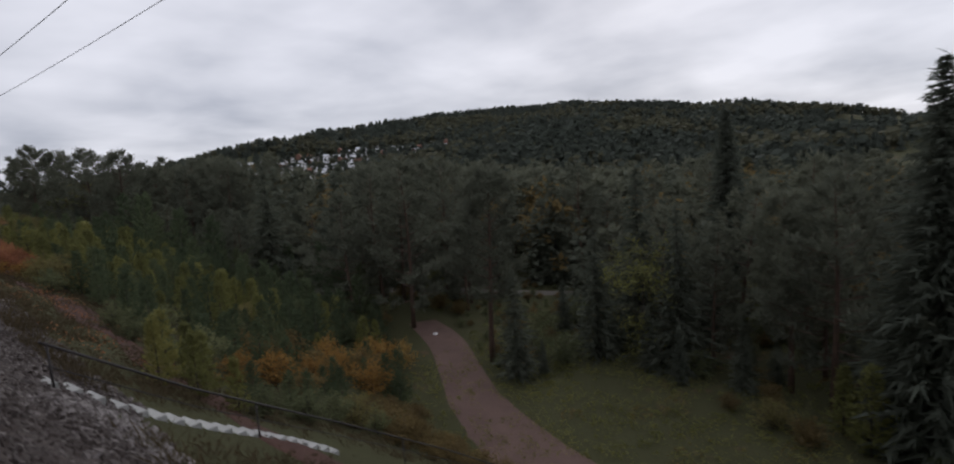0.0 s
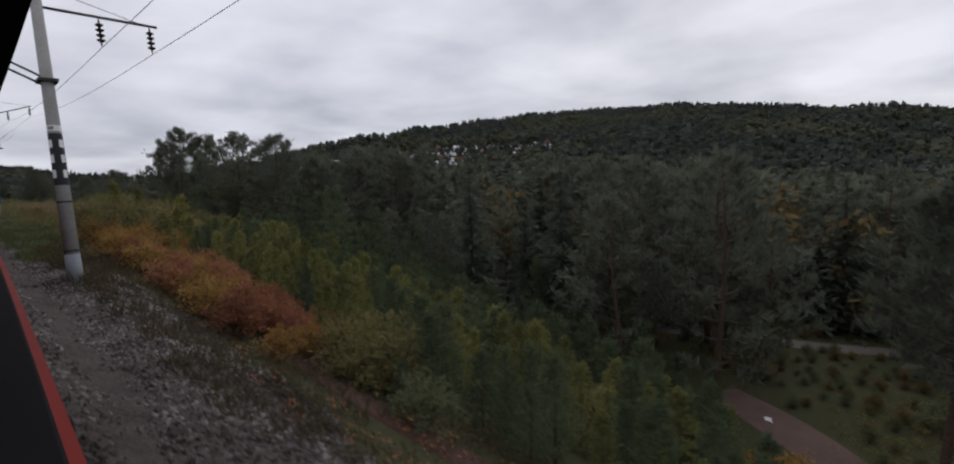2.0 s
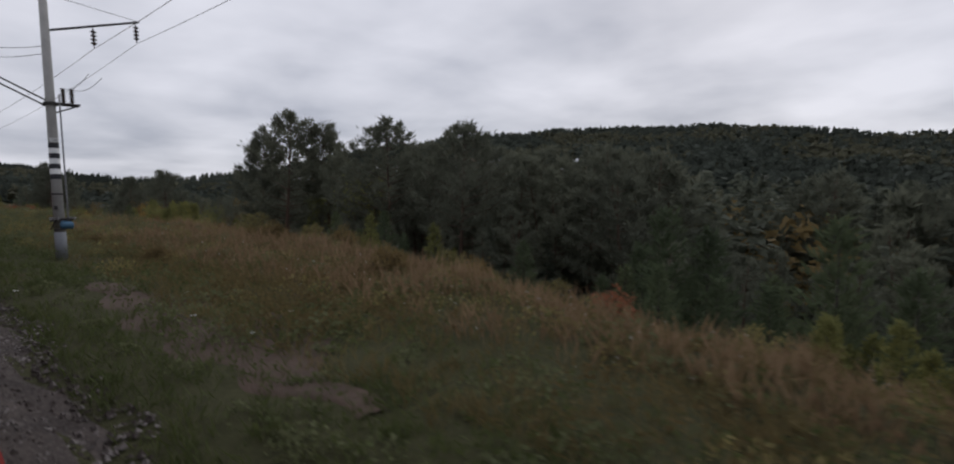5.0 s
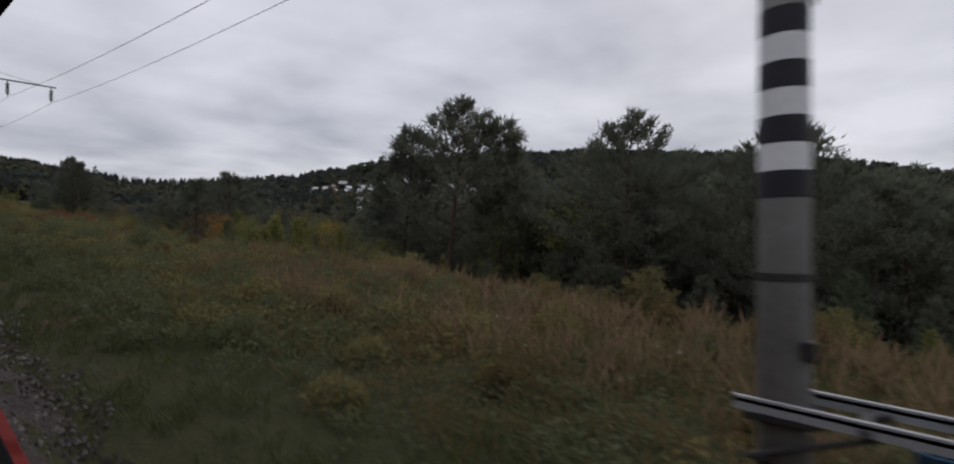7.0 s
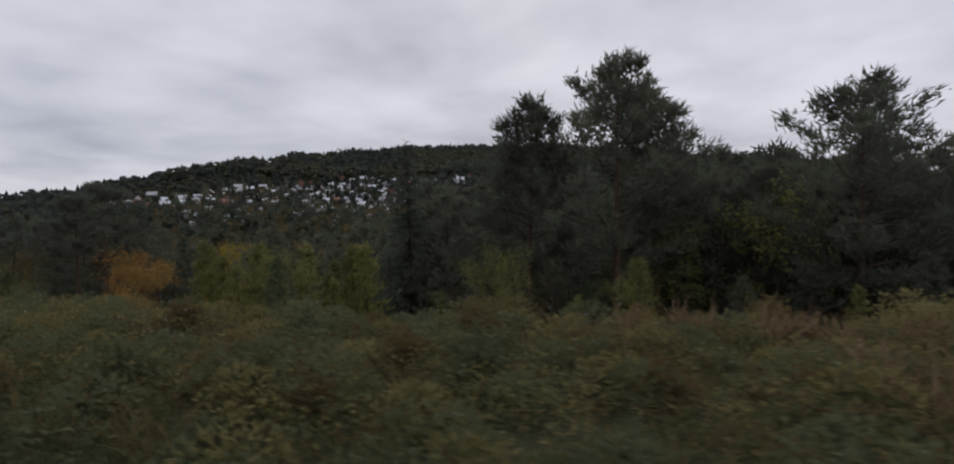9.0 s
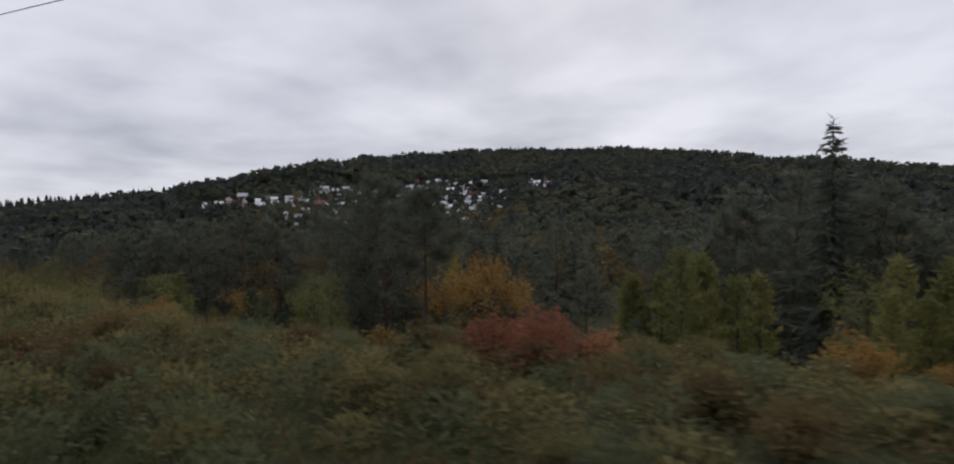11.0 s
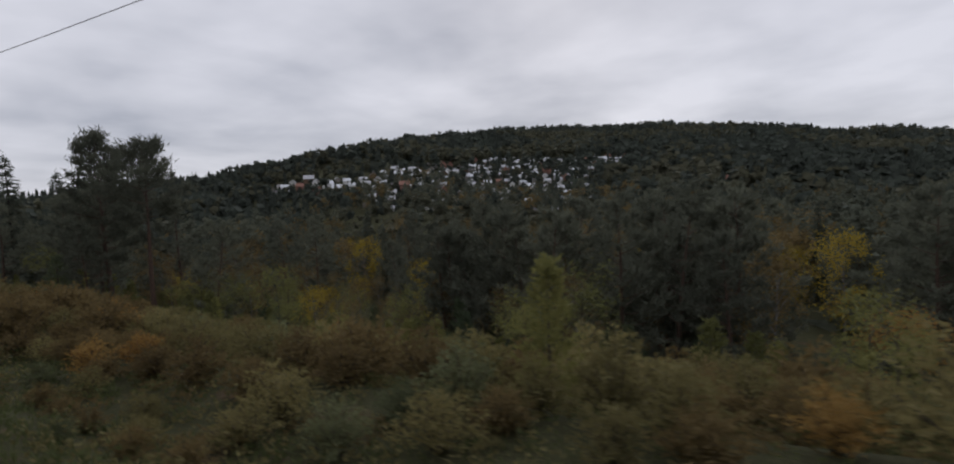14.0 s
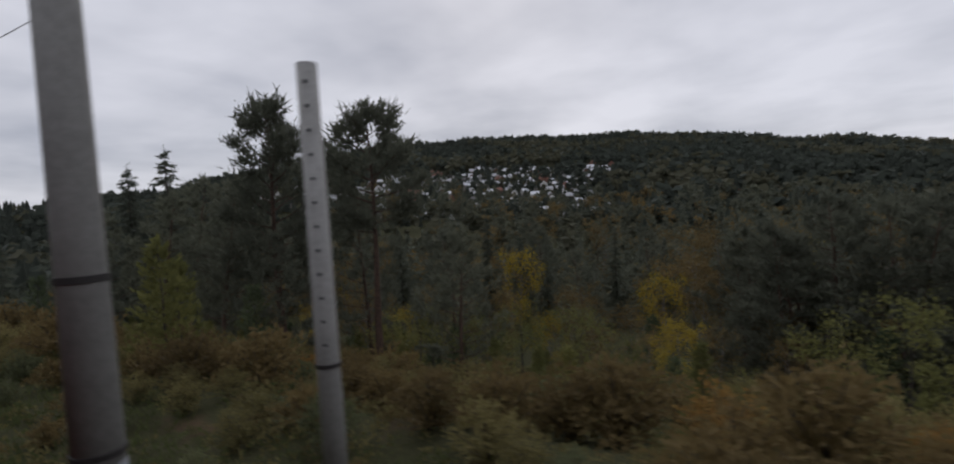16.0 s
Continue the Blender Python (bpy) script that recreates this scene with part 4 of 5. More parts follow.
for k in range(16):
    tree(wood_pines, 34 + 18 * RNG.random(), 172 + 38 * RNG.random(), RNG.uniform(1.5, 4.4), 12)


def wooded(x, y):
    """Off the roads and out of the grassy clearing."""
    return off_road(x, y) > 4.6 and abs(x + 0.526 * y - 77.6) > 2.8 and not (28 < x < 66 and 0.09 < (y - 20) / (x + 3) < 0.31) and not (24 < x < 37 and -6 < y < 19)


scatter(wood_pines, 54, (36, 85), (-25, 78), (12, 20), 12, 3.0, wooded)
scatter(spruces, 14, (38, 90), (-28, 78), (12, 21), 12, 2.8, wooded)
tree(wood_pines, 38.4, 37.9, 3.2, 12, 1)
taken.append((38.4, 37.9))
scatter(brown_trees, 6, (58, 85), (-18, 78), (8, 12), 11, 3.0, wooded)
scatter(green_trees, 9, (34, 70), (-18, 74), (4, 8), 8, 2.5, wooded)
scatter(green_bushes, 40, (30, 62), (-12, 60), (1.6, 3.6), 2.0, 1.6, wooded)
scatter(brown_bushes, 16, (34, 60), (-5, 60), (1.5, 2.8), 1.8, 2.0, wooded)


def verge(x, y):
    """Brush beside the roads where the wood opens."""
    return off_road(x, y) > 3.6 and abs(x + 0.526 * y - 77.6) > 2.2 and 0.09 < (y - 20) / (x + 3) < 0.31


scatter(brown_bushes, 34, (34, 66), (20, 44), (0.6, 1.3), 1.8, 1.2, verge)
scatter(green_bushes, 34, (34, 66), (20, 44), (0.6, 1.3), 2.0, 1.2, verge)
scatter(young, 34, (18, 34), (36, 62), (3.4, 5.6), 4, 1.4, wooded)
scatter(saplings, 12, (16, 32), (34, 60), (2.6, 4.6), 4, 1.4, wooded)
scatter(young, 30, (20, 44), (24, 80), (4, 9), 4, 2.0, wooded)
scatter(spruces, 34, (33, 66), (-14, 56), (3, 7), 12, 1.8, wooded)

for ob, s in LATER:
    ob.scale = (s,) * 3


# ---- woods that nobody could count ----
def lite_conifer(seed):
    _, c = spruce_shape(1.0, seed, 11, 6, 4, 0.19, 0.08, 0.32)
    return np.concatenate(c.v), np.array(c.f)


def lite_pine(seed):
    _, c = pine_shape(1.0, seed, 0.12, 0.26, 15, 3, 2, 3, 0.02, 0.085, 0.034, 0.7)
    return np.concatenate(c.v), np.array(c.f)


def lite_broadleaf(seed, n=8, per=22):
    c = broadleaf_shape(1.0, seed, n * 2, per // 2, 0.075, 0.18, 0.2, 1, 9)[1]
    return np.concatenate(c.v), np.array(c.f)


def tiny_conifer(seed):
    rng = np.random.default_rng(seed)
    g = Geo()
    for i, (z, r) in enumerate(((0.1, 0.19), (0.38, 0.14), (0.66, 0.09))):
        a = np.arange(10) * 0.6283 + rng.uniform(0, 1)
        rr = r * np.where(np.arange(10) % 2, 1.0, 0.55) * rng.uniform(0.8, 1.2, 10)
        ring = np.stack([np.cos(a) * rr, np.sin(a) * rr, z + rng.uniform(-0.03, 0.03, 10)], -1)
        v = np.concatenate([ring, [(0, 0, min(z + 0.36, 1.0))]])
        g.add_many(v, np.array([(k, (k + 1) % 10, 10) for k in range(10)]))
    return np.concatenate(g.v), np.array(g.f)


def tiny_broadleaf(seed):
    rng = np.random.default_rng(seed)
    g = Geo()
    p = unit(rng.normal(size=(18, 3))) * rng.uniform(0.3, 1, (18, 1)) * (0.19, 0.19, 0.38) + (0, 0, 0.58)
    leaves(g, p, 0.28, rng, 0.3, 0.8)
    return np.concatenate(g.v), np.array(g.f)


def forest(name, shapes, xs, ys, hs, mat, label):
    """Many trees joined in one mesh."""
    vs, fs, n = [], [], 0
    zs = ground(xs, ys) - 0.3
    # the wood below the gardens is young and low
    bs, rs = np.degrees(np.arctan2(xs, ys - 150)), np.hypot(xs, ys - 150)
    hs = hs * (1 - 0.35 * smooth(33, 40, bs) * (1 - smooth(55, 65, bs)) * smooth(240, 290, rs) * (1 - smooth(285, 310, rs)))
    hs = hs * (1 - 0.34 * smooth(32, 40, bs) * (1 - smooth(62, 74, bs)) * smooth(60, 110, rs) * (1 - smooth(240, 290, rs)))
    for x, y, z, h in zip(xs, ys, zs, hs):
        v, f = shapes[int(RNG.integers(len(shapes)))]
        a = RNG.uniform(0, 6.28)
        ca, sa, w = math.cos(a) * h, math.sin(a) * h, RNG.uniform(1.1, 1.65)
        vs.append(np.stack([(v[:, 0] * ca - v[:, 1] * sa) * w + x, (v[:, 0] * sa + v[:, 1] * ca) * w + y, v[:, 2] * h + z], -1))
        fs.append(f + n)
        n += len(v)
    g = Geo().add_many(np.concatenate(vs), np.concatenate(fs))
    return single(name, g, mat, label, "forest", kind="stuff")


def in_village(b, r):
    """The garden plots lie in a band across the hillside."""
    low = np.interp(b, [37, 39, 41, 44, 46, 50, 54, 58, 62, 66, 69, 72, 75, 79, 82], [275, 258, 243, 215, 187, 185, 200, 210, 192, 188, 205, 280, 302, 330, 345])
    high = np.interp(b, [37, 39, 41, 45, 47, 51, 54, 58, 62, 66, 72, 76, 79, 82], [280, 283, 277, 255, 245, 268, 300, 322, 345, 348, 345, 364, 346, 345])
    return (r > low) & (r < high)


def hill_places(n, rmin, rmax, bmin=-20, bmax=125):
    b = RNG.uniform(bmin, bmax, n)
    r = np.sqrt(RNG.uniform(rmin ** 2, rmax ** 2, n))
    x, y = r * np.sin(np.radians(b)), 150 + r * np.cos(np.radians(b))
    keep = ~(in_village(b, r) & (RNG.random(n) < 0.86)) & ((x - track_x(y) > 30) | ((r > 220) & ((np.abs(x - track_x(y)) > 9) | (y > 330))))
    return x[keep], y[keep]


hx, hy = hill_places(10500, 150, 420)
hx2, hy2 = hill_places(8200, 420, 760, 45, 112)
hx, hy = np.concatenate([hx, hx2]), np.concatenate([hy, hy2])
pick = np.array([noise.noise((x * 0.012, y * 0.012, 3.0)) for x, y in zip(hx, hy)]) + RNG.normal(size=len(hx)) * 0.18
birch = pick > 0.16
tiny_c, tiny_b = [tiny_conifer(s) for s in range(5)], [tiny_broadleaf(s) for s in range(5)]
spiky = ~birch & (RNG.random(len(hx)) < 0.45)
round_ = ~birch & ~spiky
forest("hill_spruces", tiny_c, hx[spiky], hy[spiky], RNG.uniform(6, 10.5, spiky.sum()), HILL_CONIFER, "dark spruce forest covering the hillside")
forest("hill_pines", tiny_b, hx[round_], hy[round_], RNG.uniform(6, 10, round_.sum()), HILL_CONIFER, "dark pine forest covering the hillside")
forest("hill_birches", tiny_b, hx[birch], hy[birch], RNG.uniform(5.5, 10, birch.sum()), HILL_BIRCH, "dull olive birch wood on the hillside")
gb, gr = RNG.uniform(37, 80, 11000), RNG.uniform(180, 370, 11000)
gm = in_village(gb, gr)
gb, gr = gb[gm], gr[gm]
gx, gy = gr * np.sin(np.radians(gb)), 150 + gr * np.cos(np.radians(gb))
dark = RNG.random(len(gb)) < 0.65
forest("garden_trees", tiny_b, gx[~dark], gy[~dark], RNG.uniform(1.4, 3.6, (~dark).sum()), HILL_BIRCH, "low fruit trees and shrubs between the garden plots")
forest("garden_hedges", tiny_b, gx[dark], gy[dark], RNG.uniform(1.4, 4.2, dark.sum()), HILL_CONIFER, "dark hedges and firs between the garden plots")
fx, fy = hill_places(2300, 200, 1050, -12, 42)
fx2, fy2 = hill_places(1900, 230, 620, -6, 16)
fx, fy = np.concatenate([fx, fx2]), np.concatenate([fy, fy2])
forest("far_ridge_forest", tiny_c, fx, fy, RNG.uniform(6, 9.5, len(fx)), HILL_CONIFER, "distant conifer forest on the low ridge")


def valley_places(n, xr, yr):
    y = RNG.uniform(*yr, n)
    x = track_x(y) + RNG.uniform(*xr, n)
    keep = np.array([wooded(a, b) for a, b in zip(x, y)]) & (np.hypot(x, y - 150) < 260)
    return x[keep], y[keep]


vx, vy = valley_places(1800, (54, 190), (-60, 310))
kind = RNG.random(len(vx))
for lo, hi, name, shapes, mat, hr, label in (
        (0.0, 0.45, "valley_spruces", [lite_conifer(s) for s in range(4)], SPRUCE_NEEDLE, (8, 13), "dark spruces crowding the valley floor"),
        (0.45, 0.72, "valley_pines", [lite_pine(s) for s in range(4)], PINE_NEEDLE, (8, 12), "dark pines crowding the valley floor"),
        (0.72, 1.0, "valley_birches", [lite_broadleaf(s) for s in range(4)], LEAF_BROWN, (7, 10), "brownish birches among the valley conifers")):
    m = (kind >= lo) & (kind < hi)
    hh = RNG.uniform(*hr, m.sum()) * (1 + 0.5 * (vx[m] < 125) * (vy[m] < 118) * (vy[m] > 20))
    forest(name, shapes, vx[m], vy[m], hh, mat, label)

lx, ly = valley_places(420, (13, 62), (262, 400))
forest("lineside_wood", [lite_conifer(s) for s in range(4)], lx, ly, RNG.uniform(5, 9, len(lx)), SPRUCE_NEEDLE, "dark wood beside the line beyond the last mast")

# ---- dirt road in the valley ----
def road_edge(side):
    def line(k):
        x, y = road_xy(k)
        w = (4.2 if side > 0 else 3.2) + 0.4 * np.sin(k * 9 + side) - 1.7 * k
        return x + side * w * 0.8, y - side * w * 0.6
    return line


drape("field_road", lambda k: (68.5 - 20 * k + 0.6 * np.sin(k * 9), 14 + 38 * k), lambda k: (71.5 - 20 * k + 0.6 * np.sin(k * 9), 15.5 + 38 * k), 40, PALE_DIRT, "pale gravel road between the trees", 0.08)
drape("dirt_road", road_edge(-1), road_edge(1), 60, DIRT, "reddish dirt road through the valley clearing", 0.08)


# ---- garden village on the hillside ----
def house_shape(w, l, h, roof):
    walls, top = Geo(), Geo()
    walls.box((w, l, h), pose(0, 0, h / 2 - 0.3), 0.03)
    # gable ends
    walls.add([(-w / 2, -l / 2, h - 0.3), (w / 2, -l / 2, h - 0.3), (0, -l / 2, h - 0.3 + roof), (-w / 2, l / 2, h - 0.3), (w / 2, l / 2, h - 0.3), (0, l / 2, h - 0.3 + roof)],
              [(0, 1, 2), (4, 3, 5), (0, 2, 5, 3), (1, 4, 5, 2)])
    e, o, t = 0.35, 0.4, 0.12
    zb, zt = h - 0.3 - e * 2 * roof / w + 0.05, h - 0.3 + roof + 0.05
    for s in (-1, 1):
        top.add([(s * (w / 2 + e), -l / 2 - o, zb), (s * (w / 2 + e), l / 2 + o, zb), (0, l / 2 + o, zt), (0, -l / 2 - o, zt),
                 (s * (w / 2 + e), -l / 2 - o, zb + t), (s * (w / 2 + e), l / 2 + o, zb + t), (0, l / 2 + o, zt + t), (0, -l / 2 - o, zt + t)],
                [(0, 1, 2, 3), (7, 6, 5, 4), (0, 4, 5, 1), (0, 3, 7, 4), (1, 5, 6, 2)])
    return walls, top


def plain(name, colour, rough=0.7):
    r, g, b = colour
    return speckled(name, [(0.3, (r * 0.75, g * 0.75, b * 0.75)), (0.7, (r, g, b))], 1.5, rough, 0.0)


WALLS = [plain("whitewashed_wall", (0.62, 0.61, 0.58)), plain("grey_board_wall", (0.22, 0.20, 0.18)), plain("brown_log_wall", (0.14, 0.09, 0.06)), plain("brick_wall", (0.22, 0.12, 0.09))]
ROOFS = [plain("pale_sheet_roof", (0.60, 0.61, 0.63), 0.5), plain("grey_slate_roof", (0.40, 0.40, 0.41)), plain("dark_roof", (0.13, 0.12, 0.12)), plain("rusty_roof", (0.22, 0.11, 0.08))]
HOUSES = []
for i, (w, l, h, r, wm, rm, lab) in enumerate((
        (4.5, 6.0, 3.0, 2.0, 0, 0, "small white garden house with a pale metal roof"), (4.0, 5.0, 2.8, 1.8, 1, 0, "small grey garden house with a pale metal roof"),
        (5.0, 6.5, 3.4, 2.4, 2, 1, "brown log garden house with a grey roof"), (3.5, 4.5, 2.4, 1.2, 1, 2, "low grey shed with a dark roof"),
        (4.8, 6.0, 4.6, 2.2, 3, 3, "brick garden house with a rusty roof"), (4.5, 5.5, 3.0, 1.6, 0, 1, "white garden house with a grey slate roof"))):
    hs = house_shape(w, l, h, r)
    ob = thing("garden_house", pose(0, 0, 0), lab, "house", "garden village on the hill")
    part("wall", hs[0], WALLS[wm], ob)
    part("roof", hs[1], ROOFS[rm], ob)
    HOUSES.append([ob, False])

spots, tries = [], 0
while len(spots) < 298 and tries < 30000:
    tries += 1
    b, r = RNG.uniform(37, 80), RNG.uniform(180, 366)
    # rows of plots along the slope
    r = 180 + round((r - 180) / 11) * 11 + RNG.normal() * 1.6
    x, y = r * math.sin(radians(b)), 150 + r * math.cos(radians(b))
    if not in_village(b, r) or RNG.random() < 0.4 * (r < 230) * (b > 52) + 0.45 * (b > 72) + 0.35 * (b < 46):
        continue
    if all((x - a) ** 2 + (y - c) ** 2 > 30 for a, c in spots):
        spots.append((x, y))
for b, r in ((80.2, 226), (82.5, 176), (83.5, 240)):
    spots.append((r * math.sin(radians(b)), 150 + r * math.cos(radians(b))))
for x, y in spots:
    i = int(RNG.choice(6, p=[0.20, 0.20, 0.14, 0.20, 0.06, 0.20]))
    b = math.degrees(math.atan2(x, y - 150))
    m = pose(x, y, float(ground(x, y)) - 0.1, 0, 0, -b + RNG.choice([0, 90]) + RNG.normal() * 8)
    size = RNG.uniform(0.55, 0.85) * float(np.interp(math.hypot(x, y - 150), [185, 340], [0.66, 0.9]))
    if HOUSES[i][1]:
        copy_thing(HOUSES[i][0], m).scale = (size,) * 3
    else:
        HOUSES[i][0].matrix_basis = m
        HOUSES[i][1] = size
for ob, used in HOUSES:
    if used:
        ob.scale = (used,) * 3
    else:
        ob.matrix_basis = pose(300, 260, float(ground(300, 260)))


# ---- railway masts ----
def mast_pole(h, r0=0.21, r1=0.145):
    g = Geo()
    g.tube([(0, 0, -0.6), (0, 0, h * 0.5), (0, 0, h)], [r0, (r0 + r1) / 2, r1], 20)
    return g


def rad_at(z, h, r0=0.21, r1=0.145):
    return r0 + (r1 - r0) * z / h


def ring(z0, z1, h, extra):
    return Geo().tube([(0, 0, z0), (0, 0, z1)], [rad_at(z0, h) + extra, rad_at(z1, h) + extra], 20)


def insulator(x, y, z, n=4):
    """A hanging string of porcelain discs, turned as one body."""
    pts, rad = [(x, y, z + 0.12)], [0.012]
    for i in range(n):
        zz = z - 0.05 - 0.17 * i
        for dz, r in ((0.0, 0.04), (-0.045, 0.125), (-0.07, 0.12), (-0.13, 0.035)):
            pts.append((x, y, zz + dz))
            rad.append(r)
    pts.append((x, y, z - 0.17 * n - 0.15))
    rad.append(0.012)
    return Geo().tube(pts, rad, 12)


def mast(x, y, h, label, arm=0.0, cantilever=False, patch=False, bands=False, lean=0.0, bracket=0.0, sunk=0.0):
    z = float(ground(x, y)) - sunk
    ob = thing("railway_mast", pose(x, y, z, -lean, 0, 0), label, "railway mast", "masts along the line")
    part("pole", mast_pole(h), CONCRETE, ob, smooth_faces=True)
    part("cap", Geo().tube([(0, 0, h), (0, 0, h + 0.06)], [0.15, 0.12], 16), STEEL_DARK, ob, "dark steel cap")
    part("base_coat", ring(0.0, 1.2, h, 0.003), BASE_GREY, ob, "pale blue-grey base coat", True)
    for zz in (1.27, 2.8):
        part("clamp", ring(zz, zz + 0.06, h, 0.012), STEEL_DARK, ob, "dark steel clamp band")
    if arm:
        g = Geo()
        g.box((arm + 0.5, 0.07, 0.07), pose(arm / 2 + 0.0, 0.2, h - 0.75))
        g.tube([(0.15, 0.2, h - 0.75), (arm * 0.45, 0.2, h - 0.75)], 0.045, 6)
        part("crossarm", g, STEEL_DARK, ob, "dark steel crossarm")
        part("stay", Geo().tube([(0.05, 0.1, h - 0.1), (arm * 0.9, 0.2, h - 0.72)], 0.012, 5), STEEL_DARK, ob)
        for xx in (arm * 0.52, arm):
            part("insulator", insulator(xx, 0.2, h - 0.9), GLAZE, ob, "string of brown porcelain discs")
    if cantilever:
        c = bracket or h - 3.0
        for z0, z1 in ((c, c + 1.0), (c - 0.25, c + 0.75)):
            part("bracket", Geo().tube([(-0.1, 0, z0), (-2.8, 0.3, z1 + 0.5)], 0.035, 8), STEEL_DARK, ob, "dark tubular bracket")
        part("clamp_plate", Geo().box((0.5, 0.5, 0.1), pose(0, 0, c - 0.12), 0.01), STEEL_DARK, ob)
        for zz in (c + 0.7, c + 1.0):
            part("insulator", Geo().tube([(-1.9, 0.25, zz), (-2.4, 0.28, zz - 0.02)], [0.05, 0.06], 10), GLAZE, ob)
    if bands:
        for i in range(4):
            part("band", ring(3.47 + 0.44 * i, 3.69 + 0.44 * i, h, 0.004), PAINT_BLACK, ob, "black painted band")
            if i < 3:
                part("band", ring(3.69 + 0.44 * i, 3.91 + 0.44 * i, h, 0.003), PAINT_WHITE, ob, "white painted band")
    if patch:
        part("band", ring(3.35, 4.95, h, 0.004), PAINT_BLACK, ob, "black painted field")
        part("plate", ring(5.02, 5.20, h, 0.008), PAINT_WHITE, ob, "white painted plate with unreadable marks")
        for a in (215, 232, 249):
            part("plate_bar", Geo().box((0.035, 0.006, 0.10), pose(0, 0, 5.11) @ pose(0, 0, 0, 0, 0, a + 90) @ pose(0, -rad_at(5.11, h) - 0.012, 0)), PAINT_BLACK, ob, "dark bar")
        for i in range(3):
            for a in (30, 120, 211, 300):
                zz = 3.70 + 0.465 * i
                part("patch", Geo().box((0.12, 0.006, 0.24), pose(0, 0, zz) @ pose(0, 0, 0, 0, 0, a + 90) @ pose(0, -rad_at(zz, h) - 0.004, 0)), PAINT_WHITE, ob, "white painted square")
    return ob


m1 = mast(1.15, 46.72, 9.7, "tall grey concrete railway mast with a checkered marking", 3.1, True, patch=True, lean=5.5, sunk=0.3)
m2 = mast(4.72, 95.05, 11.6, "tall grey concrete mast with black and white bands", 0.0, True, bands=True, lean=3.2, bracket=6.8)
m3 = mast(2.9, 134.85, 10.0, "tall grey concrete mast with tensioning weights", 4.2, True, lean=3.5)
m5 = mast(7.39, 220.6, 9.8, "tall grey concrete mast beside two bare posts", 3.2, True)
m4 = mast(3.1, 167.25, 9.8, "tall grey weathered concrete railway mast", 3.2, True, lean=3.5)


def short_post(x, y, top, label):
    z = float(ground(x, y))
    ob = thing("concrete_post", pose(x, y, z), label, "post", "bare posts by the line")
    h = top - z
    part("pole", Geo().tube([(0, 0, -0.6), (0, 0, h)], [0.16, 0.128], 20), CONCRETE, ob, smooth_faces=True)
    part("clamp", Geo().tube([(0, 0, h * 0.40), (0, 0, h * 0.40 + 0.05)], [0.162, 0.162], 20), STEEL_DARK, ob, "dark steel clamp band")
    for i in range(12):
        a = radians(205)
        zz = h - 0.25 - 0.3 * i
        if zz > h * 0.42:
            part("bolt_hole", Geo().tube([(0.115 * math.cos(a), 0.115 * math.sin(a), zz), (0.15 * math.cos(a), 0.15 * math.sin(a), zz)], 0.024, 8), PAINT_BLACK, ob, "dark bolt hole")
    return ob


short_post(9.82, 219.90, 6.33, "bare grey concrete post with a row of holes")
short_post(14.3, 230.4, 6.7, "bare grey concrete post standing farther from the track")


# ---- overhead wires ----
def wire(name, pts, sag, r, label):
    for (a, b) in zip(pts[:-1], pts[1:]):
        k = np.linspace(0, 1, 13)
        line = [(a[0] + (b[0] - a[0]) * q, a[1] + (b[1] - a[1]) * q, a[2] + (b[2] - a[2]) * q - sag * 4 * q * (1 - q)) for q in k]
        single(name, Geo().tube(line, r, 5, cap=False), STEEL_DARK, label, "wire", "overhead wires", smooth_faces=True)


def arm_tip(ob, arm, h, k):
    p = ob.matrix_basis.translation
    return tuple(ob.matrix_basis @ Vector((arm * k, 0.2, h - 0.9 - 0.85)))


def along(y, d, up):
    return (float(track_x(y)) + d, y, float(track_z(y)) + up)


for k, nm in ((0.52, "feeder_wire"), (1.0, "feeder_wire")):
    wire(nm, [along(-6, 5.0 + 1.6 * (k > 0.6), 8.3), arm_tip(m1, 3.1, 9.7, k), tuple(m2.matrix_basis @ Vector((1.75 + 1.7 * (k > 0.6), 0.2, 9.45 + 0.6 * (k > 0.6)))), arm_tip(m3, 4.2, 10.0, k), arm_tip(m4, 3.2, 9.8, k), arm_tip(m5, 3.2, 9.8, k), along(262, 4.6 + 1.6 * (k > 0.6), 8.3)],
         0.4, 0.010, "dark feeder wire sagging between the masts")
for up, d, nm in ((6.3, -1.5, "contact_wire"), (7.8, -1.5, "messenger_wire")):
    wire(nm, [along(y, d, up) for y in (-6, 46, 94, 135, 167, 214, 262)], 0.15 if up < 7 else 0.9, 0.01, "dark overhead line wire above the track")


